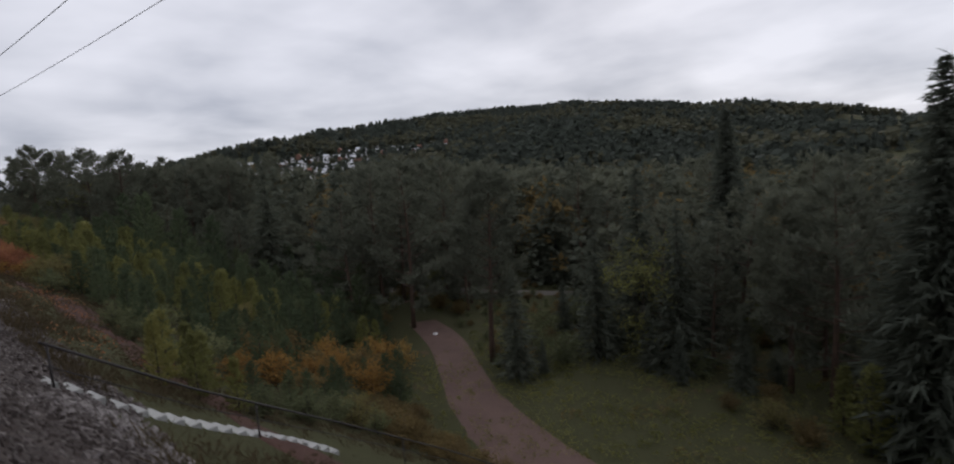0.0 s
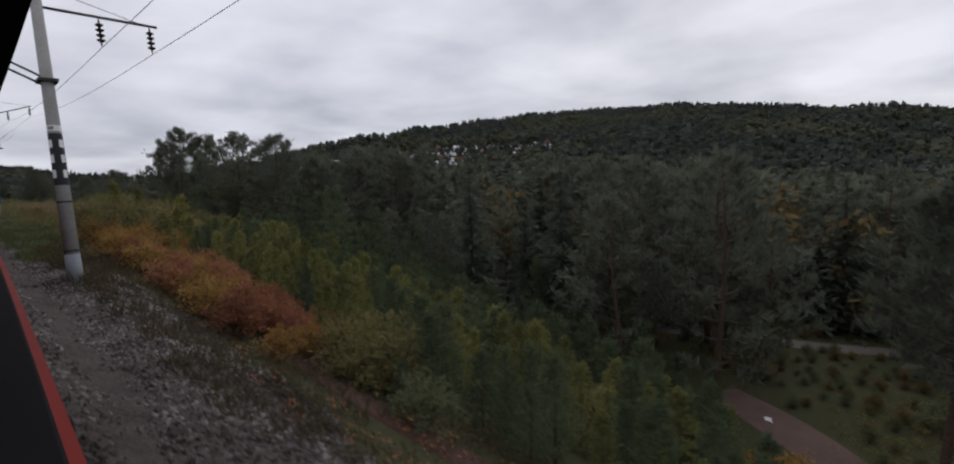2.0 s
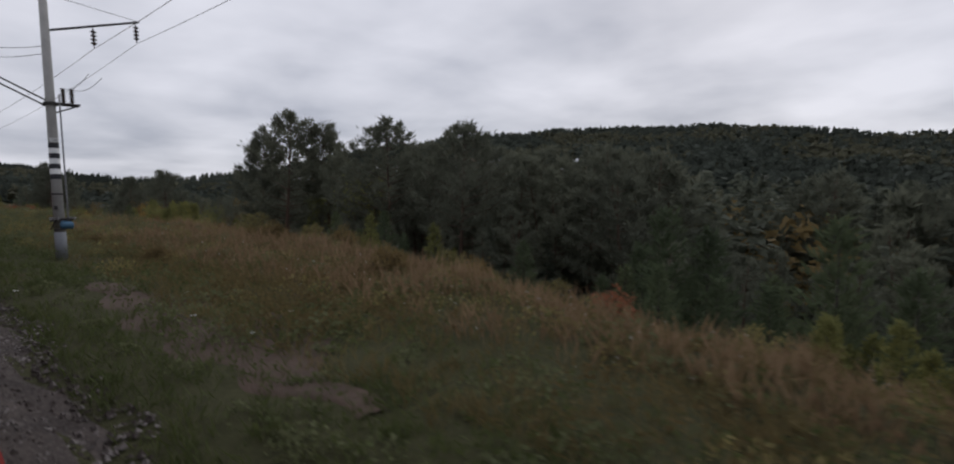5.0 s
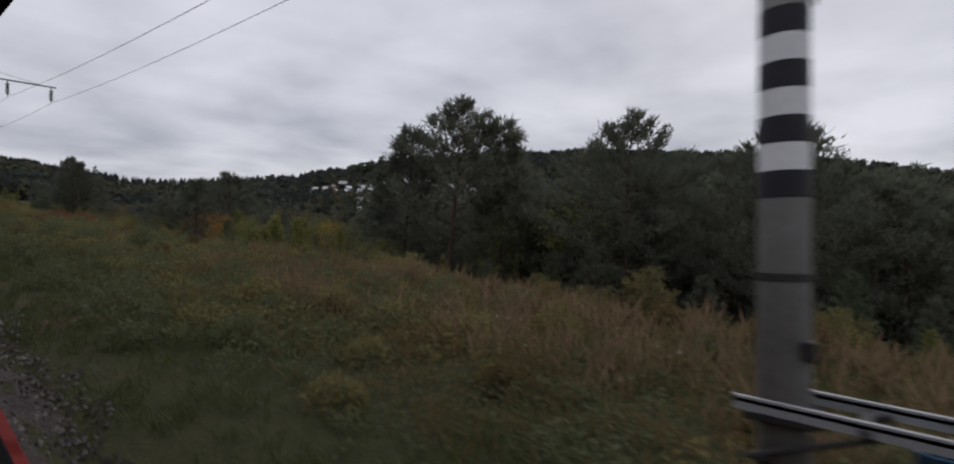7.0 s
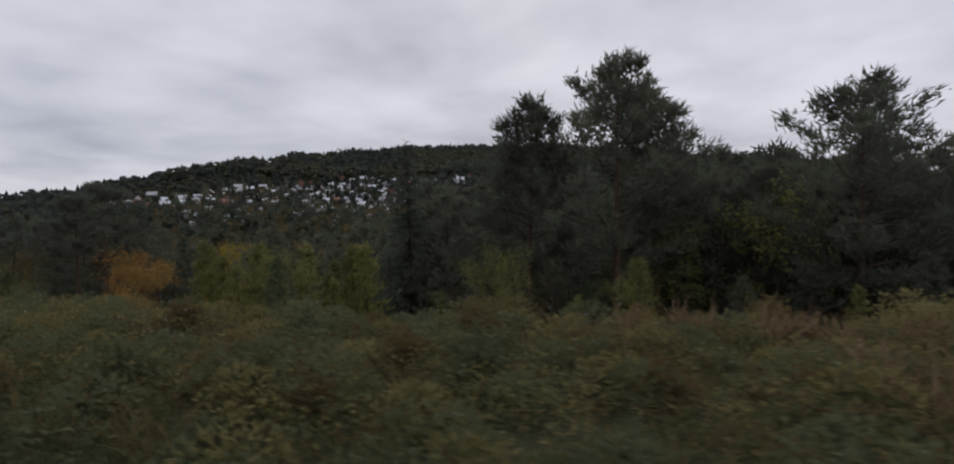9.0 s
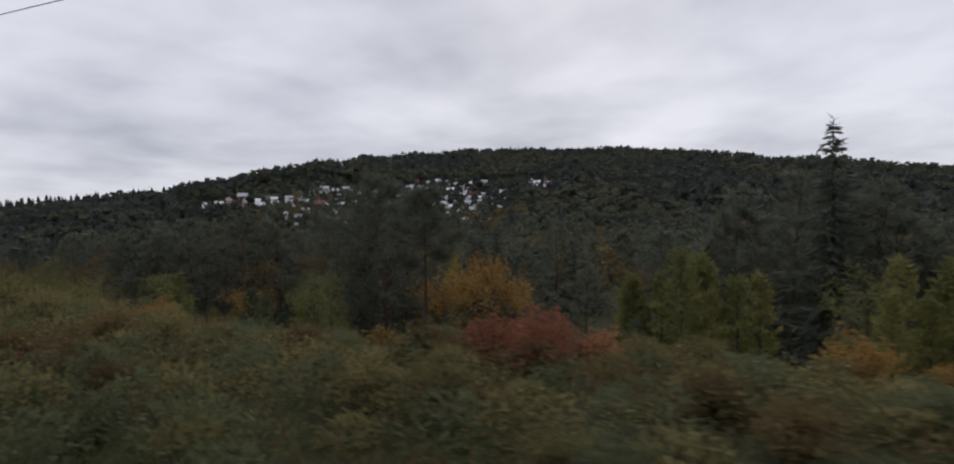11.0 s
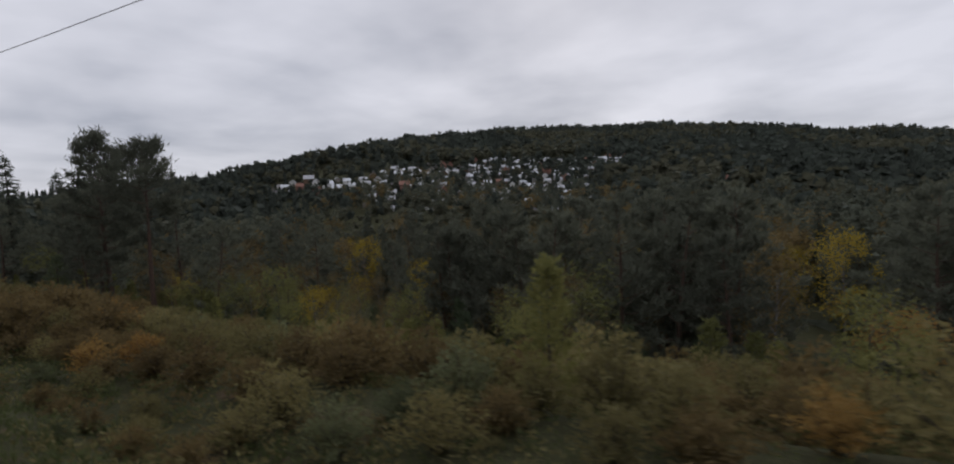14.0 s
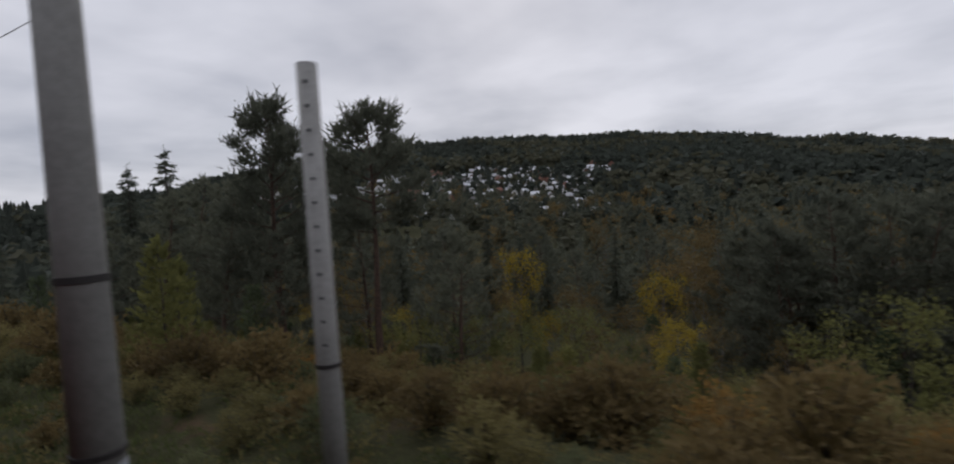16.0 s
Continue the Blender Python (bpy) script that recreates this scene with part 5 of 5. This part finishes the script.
# ---- the train standing beside the camera's way ----
def sweep(profile, y0, y1, step=1.0):
    """A section (offset from the window side, height over the formation) drawn along the track."""
    n = max(2, int(round((y1 - y0) / step)) + 1)
    ys = np.linspace(y0, y1, n)
    slope = (track_x(ys + 0.05) - track_x(ys - 0.05)) / 0.1
    nrm = 1 / np.sqrt(1 + slope ** 2)
    g = Geo()
    P = len(profile)
    v = np.array([[(track_x(y) + d * k, y - d * s * k, track_z(y) + z) for d, z in profile] for y, s, k in zip(ys, slope, nrm)], float)
    faces = []
    for i in range(n - 1):
        for j in range(P):
            q = (j + 1) % P
            faces.append((i * P + j, i * P + q, (i + 1) * P + q, (i + 1) * P + j))
    faces.append(tuple(range(P)))
    faces.append(tuple((n - 1) * P + j for j in range(P - 1, -1, -1)))
    return g.add(v.reshape(-1, 3), faces)


def coach(y0, y1):
    ob = thing("passenger_coach", pose(0, 0, 0), "red passenger coach with a dark window band on the track", "train coach", "coaches of the train")
    part("body", sweep([(0.09, 1.25), (0.11, 1.4), (0.11, 2.60), (0.065, 2.62), (-3.165, 2.62), (-3.21, 2.60), (-3.21, 1.4), (-3.19, 1.25)], y0, y1), RED_PAINT, ob, "red painted lower body")
    part("window_sill", sweep([(0.08, 2.624), (0.07, 2.645), (-0.30, 2.65), (-0.30, 2.624)], y0, y1), RUBBER, ob, "black rubber window sill")
    part("window_band", sweep([(-0.30, 2.624), (-0.30, 3.75), (-2.97, 3.75), (-2.97, 2.624)], y0 + 0.1, y1 - 0.1), RUBBER, ob, "black window band")
    part("upper_body", sweep([(0.20, 3.80), (0.21, 3.92), (0.14, 4.1), (-3.20, 4.1), (-3.23, 3.92), (-3.23, 3.80), (-3.0, 3.754), (-0.10, 3.754)], y0, y1), RUBBER, ob, "dark upper body over the windows")
    part("roof", sweep([(0.08, 4.104), (-0.2, 4.5), (-0.8, 4.75), (-2.3, 4.75), (-2.9, 4.5), (-3.18, 4.104)], y0, y1), GREY_ROOF, ob, "grey rounded roof")
    part("underframe", sweep([(-0.35, 0.95), (-0.35, 1.25), (-2.75, 1.25), (-2.75, 0.95)], y0 + 0.4, y1 - 0.4), STEEL_DARK, ob, "dark steel underframe")
    for yb in (y0 + 3.2, y0 + 5.6, y1 - 5.6, y1 - 3.2):
        for d in (-0.79, -2.31):
            p = along(yb, d, 0.55 + 0.475)
            part("wheel", Geo().tube([(p[0] - 0.065, p[1], p[2]), (p[0] + 0.065, p[1], p[2])], 0.475, 20), STEEL_DARK, ob)
    return ob


y = -24.0
while y < 220:
    coach(y, y + 23.96)
    y += 24.0

# ---- stairs down the embankment with a pipe rail ----
def make_stairs():
    ob = thing("concrete_stairs", pose(0, 0, 0), "pale concrete steps down the embankment slope", "stairs")
    run, n, x0, y0 = 0.34, 19, -2.5, 11.7
    for i in range(n):
        x = x0 + i * run
        z = float(ground(x, y0)) - 0.12
        part("step", Geo().box((run + 0.05, 0.75, 0.26), pose(x, y0 + 0.1, z, RNG.normal() * 0.6, RNG.normal() * 1.5, RNG.normal() * 1.2), 0.02), STEP_CONCRETE, ob)
    return ob


make_stairs()


def make_rail():
    ob = thing("pipe_handrail", pose(0, 0, 0), "thin dark pipe handrail beside the embankment steps", "handrail")
    xs = [-2.5, 0.0, 4.0, 9.0, 14.0, 19.5]
    line = [(x, 11.4, float(ground(x, 11.4)) + h) for x, h in zip(xs, (0.85, 0.95, 1.08, 1.1, 1.1, 1.1))]
    part("rail", Geo().tube(line, 0.025, 8), STEEL_DARK, ob, smooth_faces=True)
    for x in (-2.4, 1.4, 6.5, 11.5, 19.4):
        part("post", Geo().tube([(x, 11.4, float(ground(x, 11.4)) - 0.3), (x, 11.4, float(np.interp(x, xs, [p[2] for p in line])))], 0.022, 6), STEEL_DARK, ob, smooth_faces=True)
    part("lower_rail", Geo().tube([(p[0], p[1], p[2] - 0.42) for p in line], 0.013, 6), STEEL_DARK, ob, smooth_faces=True)
    return ob


make_rail()


# ---- the banded mast's switch gear ----
def switch_gear():
    # rod drive low on the mast
    for x, y0, y1 in ((-0.25, 0.32, -1.35), (0.30, 0.20, -1.35)):
        part("drive_frame", Geo().box((0.05, y0 - y1, 0.05), pose(x, (y0 + y1) / 2, 1.80, 2.0, 0, 0)).box((0.006, y0 - y1, 0.09), pose(x - 0.022, (y0 + y1) / 2, 1.76, 2.0, 0, 0)), IRON_PALE, m2, "pale angle iron")
    part("crossbar", Geo().box((0.66, 0.06, 0.05), pose(0.02, -1.15, 1.72)).box((0.66, 0.06, 0.05), pose(0.02, -0.55, 1.75)), STEEL_DARK, m2, "dark steel crossbar")
    part("strut", Geo().tube([(-0.24, 0.25, 1.35), (-0.24, -0.7, 1.74)], 0.028, 6).tube([(0.28, 0.2, 1.35), (0.28, -0.7, 1.74)], 0.028, 6), STEEL_DARK, m2, "dark slanting strut")
    part("drive_box", Geo().box((0.34, 0.34, 0.24), pose(0.02, -1.0, 1.56), 0.05), BLUE_PAINT, m2, "faded blue switch drive")
    part("drive_motor", Geo().tube([(-0.2, -1.2, 1.47), (-0.16, -1.2, 1.47), (0.2, -1.2, 1.47), (0.24, -1.2, 1.47)], [0.10, 0.15, 0.15, 0.10], 16), BLUE_PAINT, m2, "faded blue motor drum", True)
    part("strap", Geo().box((0.56, 0.5, 0.06), pose(0, 0, 1.70), 0.01), STEEL_DARK, m2, "dark mounting strap")
    part("terminal_box", Geo().box((0.12, 0.09, 0.16), pose(-0.12, -0.20, 2.25), 0.01), STEEL_DARK, m2, "small dark terminal box")
    part("drive_rod", Geo().tube([(0.1, -1.1, 1.5), (0.1, -1.1, 6.9)], 0.03, 8), STEEL, m2, "long vertical steel rod")
    part("plate", Geo().box((0.30, 0.02, 0.15), pose(0.0, -0.205, 5.13)), PAINT_WHITE, m2, "small white plate with unreadable marks")
    for k in (-0.07, 0.0, 0.07):
        part("plate_bar", Geo().box((0.035, 0.006, 0.09), pose(k, -0.218, 5.13)), PAINT_BLACK, m2, "dark bar")
    part("upper_frame", Geo().box((1.1, 0.08, 0.08), pose(0.45, -0.15, 6.72)).box((1.1, 0.08, 0.08), pose(0.45, 0.15, 6.72)).tube([(0.1, 0, 6.3), (0.9, 0, 6.68)], 0.03, 6), STEEL_DARK, m2, "dark steel switch frame")
    for x in (0.45, 0.75):
        zs = [6.76 + 0.035 * i for i in range(19)]
        part("insulator", Geo().tube([(x, 0, z) for z in zs], [0.05 if i % 3 else 0.11 for i in range(19)], 12), GLAZE, m2, "ribbed brown porcelain post insulator")
    for (x0, z0), (x1, z1) in (((0.45, 7.4), (1.5, 8.3)), ((0.75, 7.4), (2.0, 8.2)), ((0.1, 8.9), (-2.8, 8.5)), ((0.1, 9.2), (-3.2, 8.9))):
        k = np.linspace(0, 1, 9)
        part("jumper", Geo().tube([(x0 + (x1 - x0) * q, 0.1 + 0.3 * q, z0 + (z1 - z0) * q - 0.25 * math.sin(math.pi * q)) for q in k], 0.012, 5, cap=False), STEEL_DARK, m2, "slack dark jumper wire")


switch_gear()
part("crossarm", Geo().tube([(0.05, 0.2, 9.85), (3.6, 0.2, 11.1)], 0.05, 6), STEEL_DARK, m2, "dark rising steel crossarm")
part("stay", Geo().tube([(0.05, 0.1, 11.4), (3.5, 0.2, 11.12)], 0.012, 5), STEEL_DARK, m2)
for x, z in ((1.75, 10.3), (3.45, 10.9)):
    part("insulator", insulator(x, 0.2, z), GLAZE, m2, "string of brown porcelain discs")


# ---- the anchor mast's weights and guys ----
def weights(dx, dy, z0, n):
    for i in range(n):
        z = z0 + i * 0.17
        part("weight", Geo().tube([(dx, dy, z), (dx, dy, z + 0.02), (dx, dy, z + 0.13), (dx, dy, z + 0.15)], [0.17, 0.19, 0.19, 0.17], 18), CONCRETE, m3, "grey concrete tension weight", True)
    part("weight_rod", Geo().tube([(dx, dy, z0 - 0.08), (dx, dy, z0 + n * 0.17 + 1.8)], 0.015, 6), STEEL_DARK, m3, "dark steel hanger rod")


weights(-0.49, -0.96, 4.0, 5)
weights(-0.68, -0.56, 4.1, 5)


def make_guy(x0, x1, y1):
    ob = thing("guy_wire", pose(2.95, 135.4, float(ground(2.9, 135.1))), "slanting steel guy with dark insulators from the anchor mast", "guy wire", "guys of the anchor mast")
    a, b = Vector((x0, 0.2, 9.3)), Vector((x1, y1, 0.25))
    part("rod", Geo().tube([tuple(a), tuple(b)], 0.014, 6), STEEL, ob, smooth_faces=True)
    for k in (0.30, 0.41, 0.52, 0.63, 0.74):
        p, q = a.lerp(b, k), a.lerp(b, k + 0.018)
        part("insulator", Geo().tube([tuple(p), tuple(p.lerp(q, 0.3)), tuple(p.lerp(q, 0.7)), tuple(q)], [0.025, 0.05, 0.05, 0.025], 10), GLAZE, ob, "dark egg insulator", True)
    return ob


make_guy(0.0, 0.0, 8.6)
make_guy(0.15, 0.5, 8.4)
part("anchor_block", Geo().box((1.6, 0.9, 0.5), pose(0.5, 7.7, 0.62), 0.04), CONCRETE_PALE, m3, "pale concrete anchor block")
for mm, zz in ((m3, 2.5), (m4, 2.45)):
    part("number_mark", Geo().box((0.004, 0.16, 0.05), pose(-0.2, 0, zz)).box((0.16, 0.004, 0.05), pose(0, -0.2, zz)), YELLOW_PAINT, mm, "small yellow painted mark")


# ---- grass and weeds ----
def tufts(name, n, dr, yr, lengths, blades, width, mat, label, spread=0.5, need=None, power=1.0, radius=0.10):
    """Blades in tufts over a stretch beside the track."""
    y = RNG.uniform(*yr, n)
    d = dr[0] + (dr[1] - dr[0]) * RNG.random(n) ** power
    keep = np.array([noise.noise((a * 0.35, b * 0.35, 1.7)) for a, b in zip(d, y)]) + RNG.normal(size=n) * 0.25 > -0.18
    if need is not None:
        keep &= need(d, y)
    keep &= ~stair_lane(track_x(y) + d, y) & ~((y < 46) & (d > 5.6) & (d < 7.4) & (RNG.random(n) < 0.75))
    y, d = y[keep], d[keep]
    x = track_x(y) + d
    m = len(x)
    bx = np.repeat(x, blades) + RNG.normal(size=m * blades) * radius
    by = np.repeat(y, blades) + RNG.normal(size=m * blades) * radius
    bz = ground(bx, by) - 0.02
    ln = np.repeat(RNG.uniform(*lengths, m), blades)
    g = Geo()
    c = np.stack([bx, by, bz], -1)
    a = unit(RNG.normal(size=(m * blades, 3)) * (spread, spread, 0.1) + (0, 0, 1))
    side = unit(np.cross(a, RNG.normal(size=(m * blades, 3))))
    s = (ln * RNG.uniform(0.5, 1.2, m * blades))[:, None]
    bend = np.stack([RNG.normal(size=m * blades), RNG.normal(size=m * blades), np.zeros(m * blades)], -1) * 0.18 * s
    v = np.stack([c, c + a * s * 0.5 + side * width * 0.6, c + a * s + bend, c + a * s * 0.5 - side * width * 0.6], 1)
    g.add_many(v.reshape(-1, 3), np.arange(4 * m * blades).reshape(-1, 4))
    return single(name, g, mat, label, "grass", kind="stuff")


def weeds(name, n, dr, yr, hs, per, leaf, mat, label, power=1.0, cut=-0.1, seed=4.1):
    """Low leafy weeds: loose mounds of small leaves on the ground."""
    y = RNG.uniform(*yr, n)
    d = dr[0] + (dr[1] - dr[0]) * RNG.random(n) ** power
    keep = np.array([noise.noise((a * 0.25, b * 0.25, seed)) for a, b in zip(d, y)]) + RNG.normal(size=n) * 0.2 > cut
    keep &= ~stair_lane(track_x(y) + d, y)
    y, d = y[keep], d[keep]
    x = track_x(y) + d
    h = np.repeat(RNG.uniform(*hs, len(x)), per)
    px = np.repeat(x, per) + RNG.normal(size=len(h)) * 0.45 * h
    py = np.repeat(y, per) + RNG.normal(size=len(h)) * 0.45 * h
    pz = ground(px, py) + h * RNG.random(len(h)) ** 0.8
    g = Geo()
    leaves(g, np.stack([px, py, pz], -1), leaf, RNG, 0.8, 0.5)
    return single(name, g, mat, label, "weeds", kind="stuff")


def mounds(name, n, dr, yr, rads, per, leaf, mat, label, seed=1.2, cut=-0.05):
    """Rounded cushions of leafy weeds."""
    y, d = RNG.uniform(*yr, n), RNG.uniform(*dr, n)
    keep = np.array([noise.noise((a * 0.22, b * 0.22, seed)) for a, b in zip(d, y)]) + RNG.normal(size=n) * 0.15 > cut
    keep &= np.array([off_road(a, b) > 4.2 for a, b in zip(track_x(y) + d, y)])
    y, d = y[keep], d[keep]
    x = track_x(y) + d
    r = np.repeat(RNG.uniform(*rads, len(x)), per)
    w = unit(RNG.normal(size=(len(r), 3)))
    w[:, 2] = np.abs(w[:, 2])
    w = w * (r * RNG.uniform(0.75, 1.1, len(r)))[:, None] * (1, 1, 0.75)
    px, py = np.repeat(x, per) + w[:, 0], np.repeat(y, per) + w[:, 1]
    g = Geo()
    leaves(g, np.stack([px, py, ground(px, py) + w[:, 2]], -1), leaf, RNG, 0.6, 0.5)
    return single(name, g, mat, label, "weeds", kind="stuff")


mounds("weed_cushions", 900, (4.0, 17), (62, 172), (0.3, 0.8), 70, 0.12, LEAF_DULL, "rounded cushions of dull green weeds on the shelf")
mounds("brown_weed_cushions", 620, (6.0, 17), (60, 172), (0.3, 0.75), 70, 0.12, LEAF_BROWN, "rounded cushions of rusty brown weeds on the shelf", 7.7)
mounds("olive_weed_cushions", 480, (5.0, 17), (60, 172), (0.3, 0.8), 70, 0.12, LEAF_OLIVE, "rounded cushions of olive weeds on the shelf", 5.1)
mounds("near_weed_cushions", 760, (3.2, 13), (94, 168), (0.35, 0.95), 90, 0.085, LEAF_DULL, "rounded cushions of green weeds close to the line", 6.6, -0.2)
mounds("clearing_cushions", 420, (20, 52), (-14, 42), (0.35, 1.0), 60, 0.17, LEAF_GREEN, "rounded green weeds in the valley clearing", 1.9, -0.1)
mounds("clearing_brush", 160, (28, 56), (-12, 50), (0.6, 1.4), 70, 0.2, LEAF_BROWN, "brown brush at the edge of the clearing", 4.9, 0.05)
mounds("rusty_shelf_cushions", 420, (6.5, 19), (80, 130), (0.3, 0.8), 70, 0.11, LEAF_BROWN, "rusty brown weeds along the outer shelf", 2.1, -0.25)
mounds("golden_shelf_cushions", 320, (5.5, 19), (76, 132), (0.3, 0.7), 70, 0.11, GRASS_DRY, "golden dry weeds along the outer shelf", 3.1, -0.2)
def tussocks(name, n, dr, yr, rads, per, leaf, mat, label, gap=1.1):
    """Tall rounded weed tussocks that stand apart, with hollows between them."""
    spots = []
    for _ in range(n * 6):
        y, d = RNG.uniform(*yr), RNG.uniform(*dr)
        if len(spots) < n and all((y - a) ** 2 + (d - b) ** 2 > gap * gap for a, b in spots[-160:]):
            spots.append((y, d))
    y, d = np.array(spots).T
    x = track_x(y) + d
    r = np.repeat(RNG.uniform(*rads, len(x)), per)
    w = unit(RNG.normal(size=(len(r), 3)) + (0, 0, 0.5))
    w[:, 2] = np.abs(w[:, 2])
    w = w * (r * (1.05 - 0.4 * RNG.random(len(r)) ** 2.5))[:, None] * (1, 1, 1.05)
    px, py = np.repeat(x, per) + w[:, 0], np.repeat(y, per) + w[:, 1]
    g = Geo()
    spikes(g, np.stack([px, py, ground(px, py) + w[:, 2]], -1), w, leaf, leaf * 0.5, RNG, 0.6)
    return single(name, g, mat, label, "weeds", kind="stuff")


tussocks("green_tussocks", 250, (3.2, 14), (104, 172), (0.45, 0.95), 260, 0.15, LEAF_DULL, "dull green rounded weed tussocks on the shelf", 1.9)
tussocks("olive_tussocks", 150, (4.4, 15), (100, 172), (0.4, 0.8), 220, 0.15, LEAF_OLIVE, "olive rounded weed tussocks on the shelf", 2.2)
weeds("seed_fluff", 520, (8.0, 16), (60, 150), (0.85, 1.15), 4, 0.055, FLUFF, "white seed fluff on withered weed stalks", cut=0.1, seed=2.7)
weeds("red_low_weeds", 150, (6.0, 10.5), (161, 172), (0.3, 0.7), 24, 0.10, LEAF_RED, "low red-leaved plants between the bushes", cut=-0.2, seed=6.2)
mounds("patch_weeds", 90, (2.6, 7.0), (72, 90), (0.15, 0.4), 60, 0.10, LEAF_DULL, "low weeds spreading over the bare soil", 2.9)
mounds("last_brown_cushions", 560, (3.0, 16), (158, 250), (0.25, 0.7), 80, 0.10, LEAF_BROWN, "rounded rusty brown weeds between the bushes", 8.8)
mounds("last_olive_cushions", 560, (2.6, 16), (158, 250), (0.25, 0.7), 80, 0.10, LEAF_OLIVE, "rounded olive weeds between the bushes", 3.8)
tufts("green_grass", 11000, (1.7, 7.5), (52, 235), (0.18, 0.42), 7, 0.022, GRASS_GREEN, "short green grass beside the ballast", power=1.3)
tufts("dry_grass", 13000, (4.5, 17), (56, 175), (0.3, 0.7), 7, 0.022, GRASS_DRY, "dry brownish grass on the railway shelf")
tufts("slope_grass", 9000, (2.3, 16), (-5, 58), (0.2, 0.55), 7, 0.022, GRASS_BROWN, "dry reddish grass on the embankment slope", power=1.3)
tufts("plume_weeds", 430, (12.5, 16.5), (76, 124), (0.7, 1.15), 6, 0.07, WEED_PALE, "tall pinkish dry weed plumes along the shelf edge", 0.14, radius=0.14)
tufts("tall_dry_weeds", 1900, (8.0, 16), (58, 118), (0.45, 1.0), 7, 0.05, WEED_PALE, "tall pale dry weeds along the shelf edge", 0.22, radius=0.2)
weeds("leafy_weeds", 4600, (3.0, 20), (62, 170), (0.25, 0.65), 14, 0.11, GRASS_GREEN, "low dull green weeds on the shelf")
weeds("brown_weeds", 3000, (5.0, 20), (58, 170), (0.4, 0.9), 18, 0.10, GRASS_DRY, "low brown withered weeds on the shelf", seed=9.3)
weeds("bushy_weeds", 900, (5.6, 15), (100, 170), (0.45, 0.95), 36, 0.10, LEAF_OLIVE, "bushy knee-high olive weeds on the shelf", seed=5.5, cut=0.02)
weeds("near_weeds", 2600, (2.6, 14), (160, 245), (0.2, 0.5), 18, 0.10, GRASS_GREEN, "low dull green weeds below the bushes")
weeds("clearing_grass", 2000, (22, 44), (-12, 30), (0.2, 0.6), 16, 0.14, LEAF_GREEN, "green grass in the valley clearing", cut=-0.3)
weeds("rusty_weeds", 950, (3.2, 8.5), (4, 60), (0.25, 0.7), 16, 0.10, GRASS_BROWN, "rusty brown weeds on the embankment slope", seed=2.2)
weeds("red_weeds", 170, (3.6, 7.5), (18, 56), (0.25, 0.6), 18, 0.10, LEAF_RED, "low red-leaved plants on the embankment slope", seed=6.2, cut=0.05)
weeds("bush_floor_weeds", 2600, (4.0, 18), (158, 245), (0.2, 0.6), 18, 0.11, LEAF_OLIVE, "low olive weeds between the bushes", seed=3.3)


# ---- litter ----
def litter(x, y, size, turn, mat, label):
    bm = bmesh.new()
    bmesh.ops.create_grid(bm, x_segments=5, y_segments=4, size=0.5)
    rng = np.random.default_rng(int(x * 100 + y * 10))
    for v in bm.verts:
        v.co.z = rng.normal() * 0.10
    bmesh.ops.solidify(bm, geom=bm.faces[:], thickness=0.02)
    bmesh.ops.scale(bm, vec=Vector((size, size * 0.6, size)), verts=bm.verts)
    me = bpy.data.meshes.new("litter")
    bm.to_mesh(me)
    bm.free()
    me.materials.append(mat)
    ob = tagged(new("litter", me), label, "litter", "litter beside the track")
    ob.matrix_basis = pose(x, y, float(ground(x, y)) + 0.10, 0, 0, turn)


for i, (d, y, sz) in enumerate(((5.6, 83.6, 0.22), (5.2, 82.2, 0.2), (4.6, 80.5, 0.16), (5.9, 81.4, 0.14), (6.3, 79.0, 0.18), (4.9, 78.0, 0.14), (2.2, 87.0, 0.16))):
    litter(float(track_x(y)) + d, y, sz, 47.0 * i, PAINT_WHITE, "crumpled white scrap on the soil beside the track")
litter(37.6, 34.2, 0.8, 20, PAINT_WHITE, "white scrap lying by the dirt road")
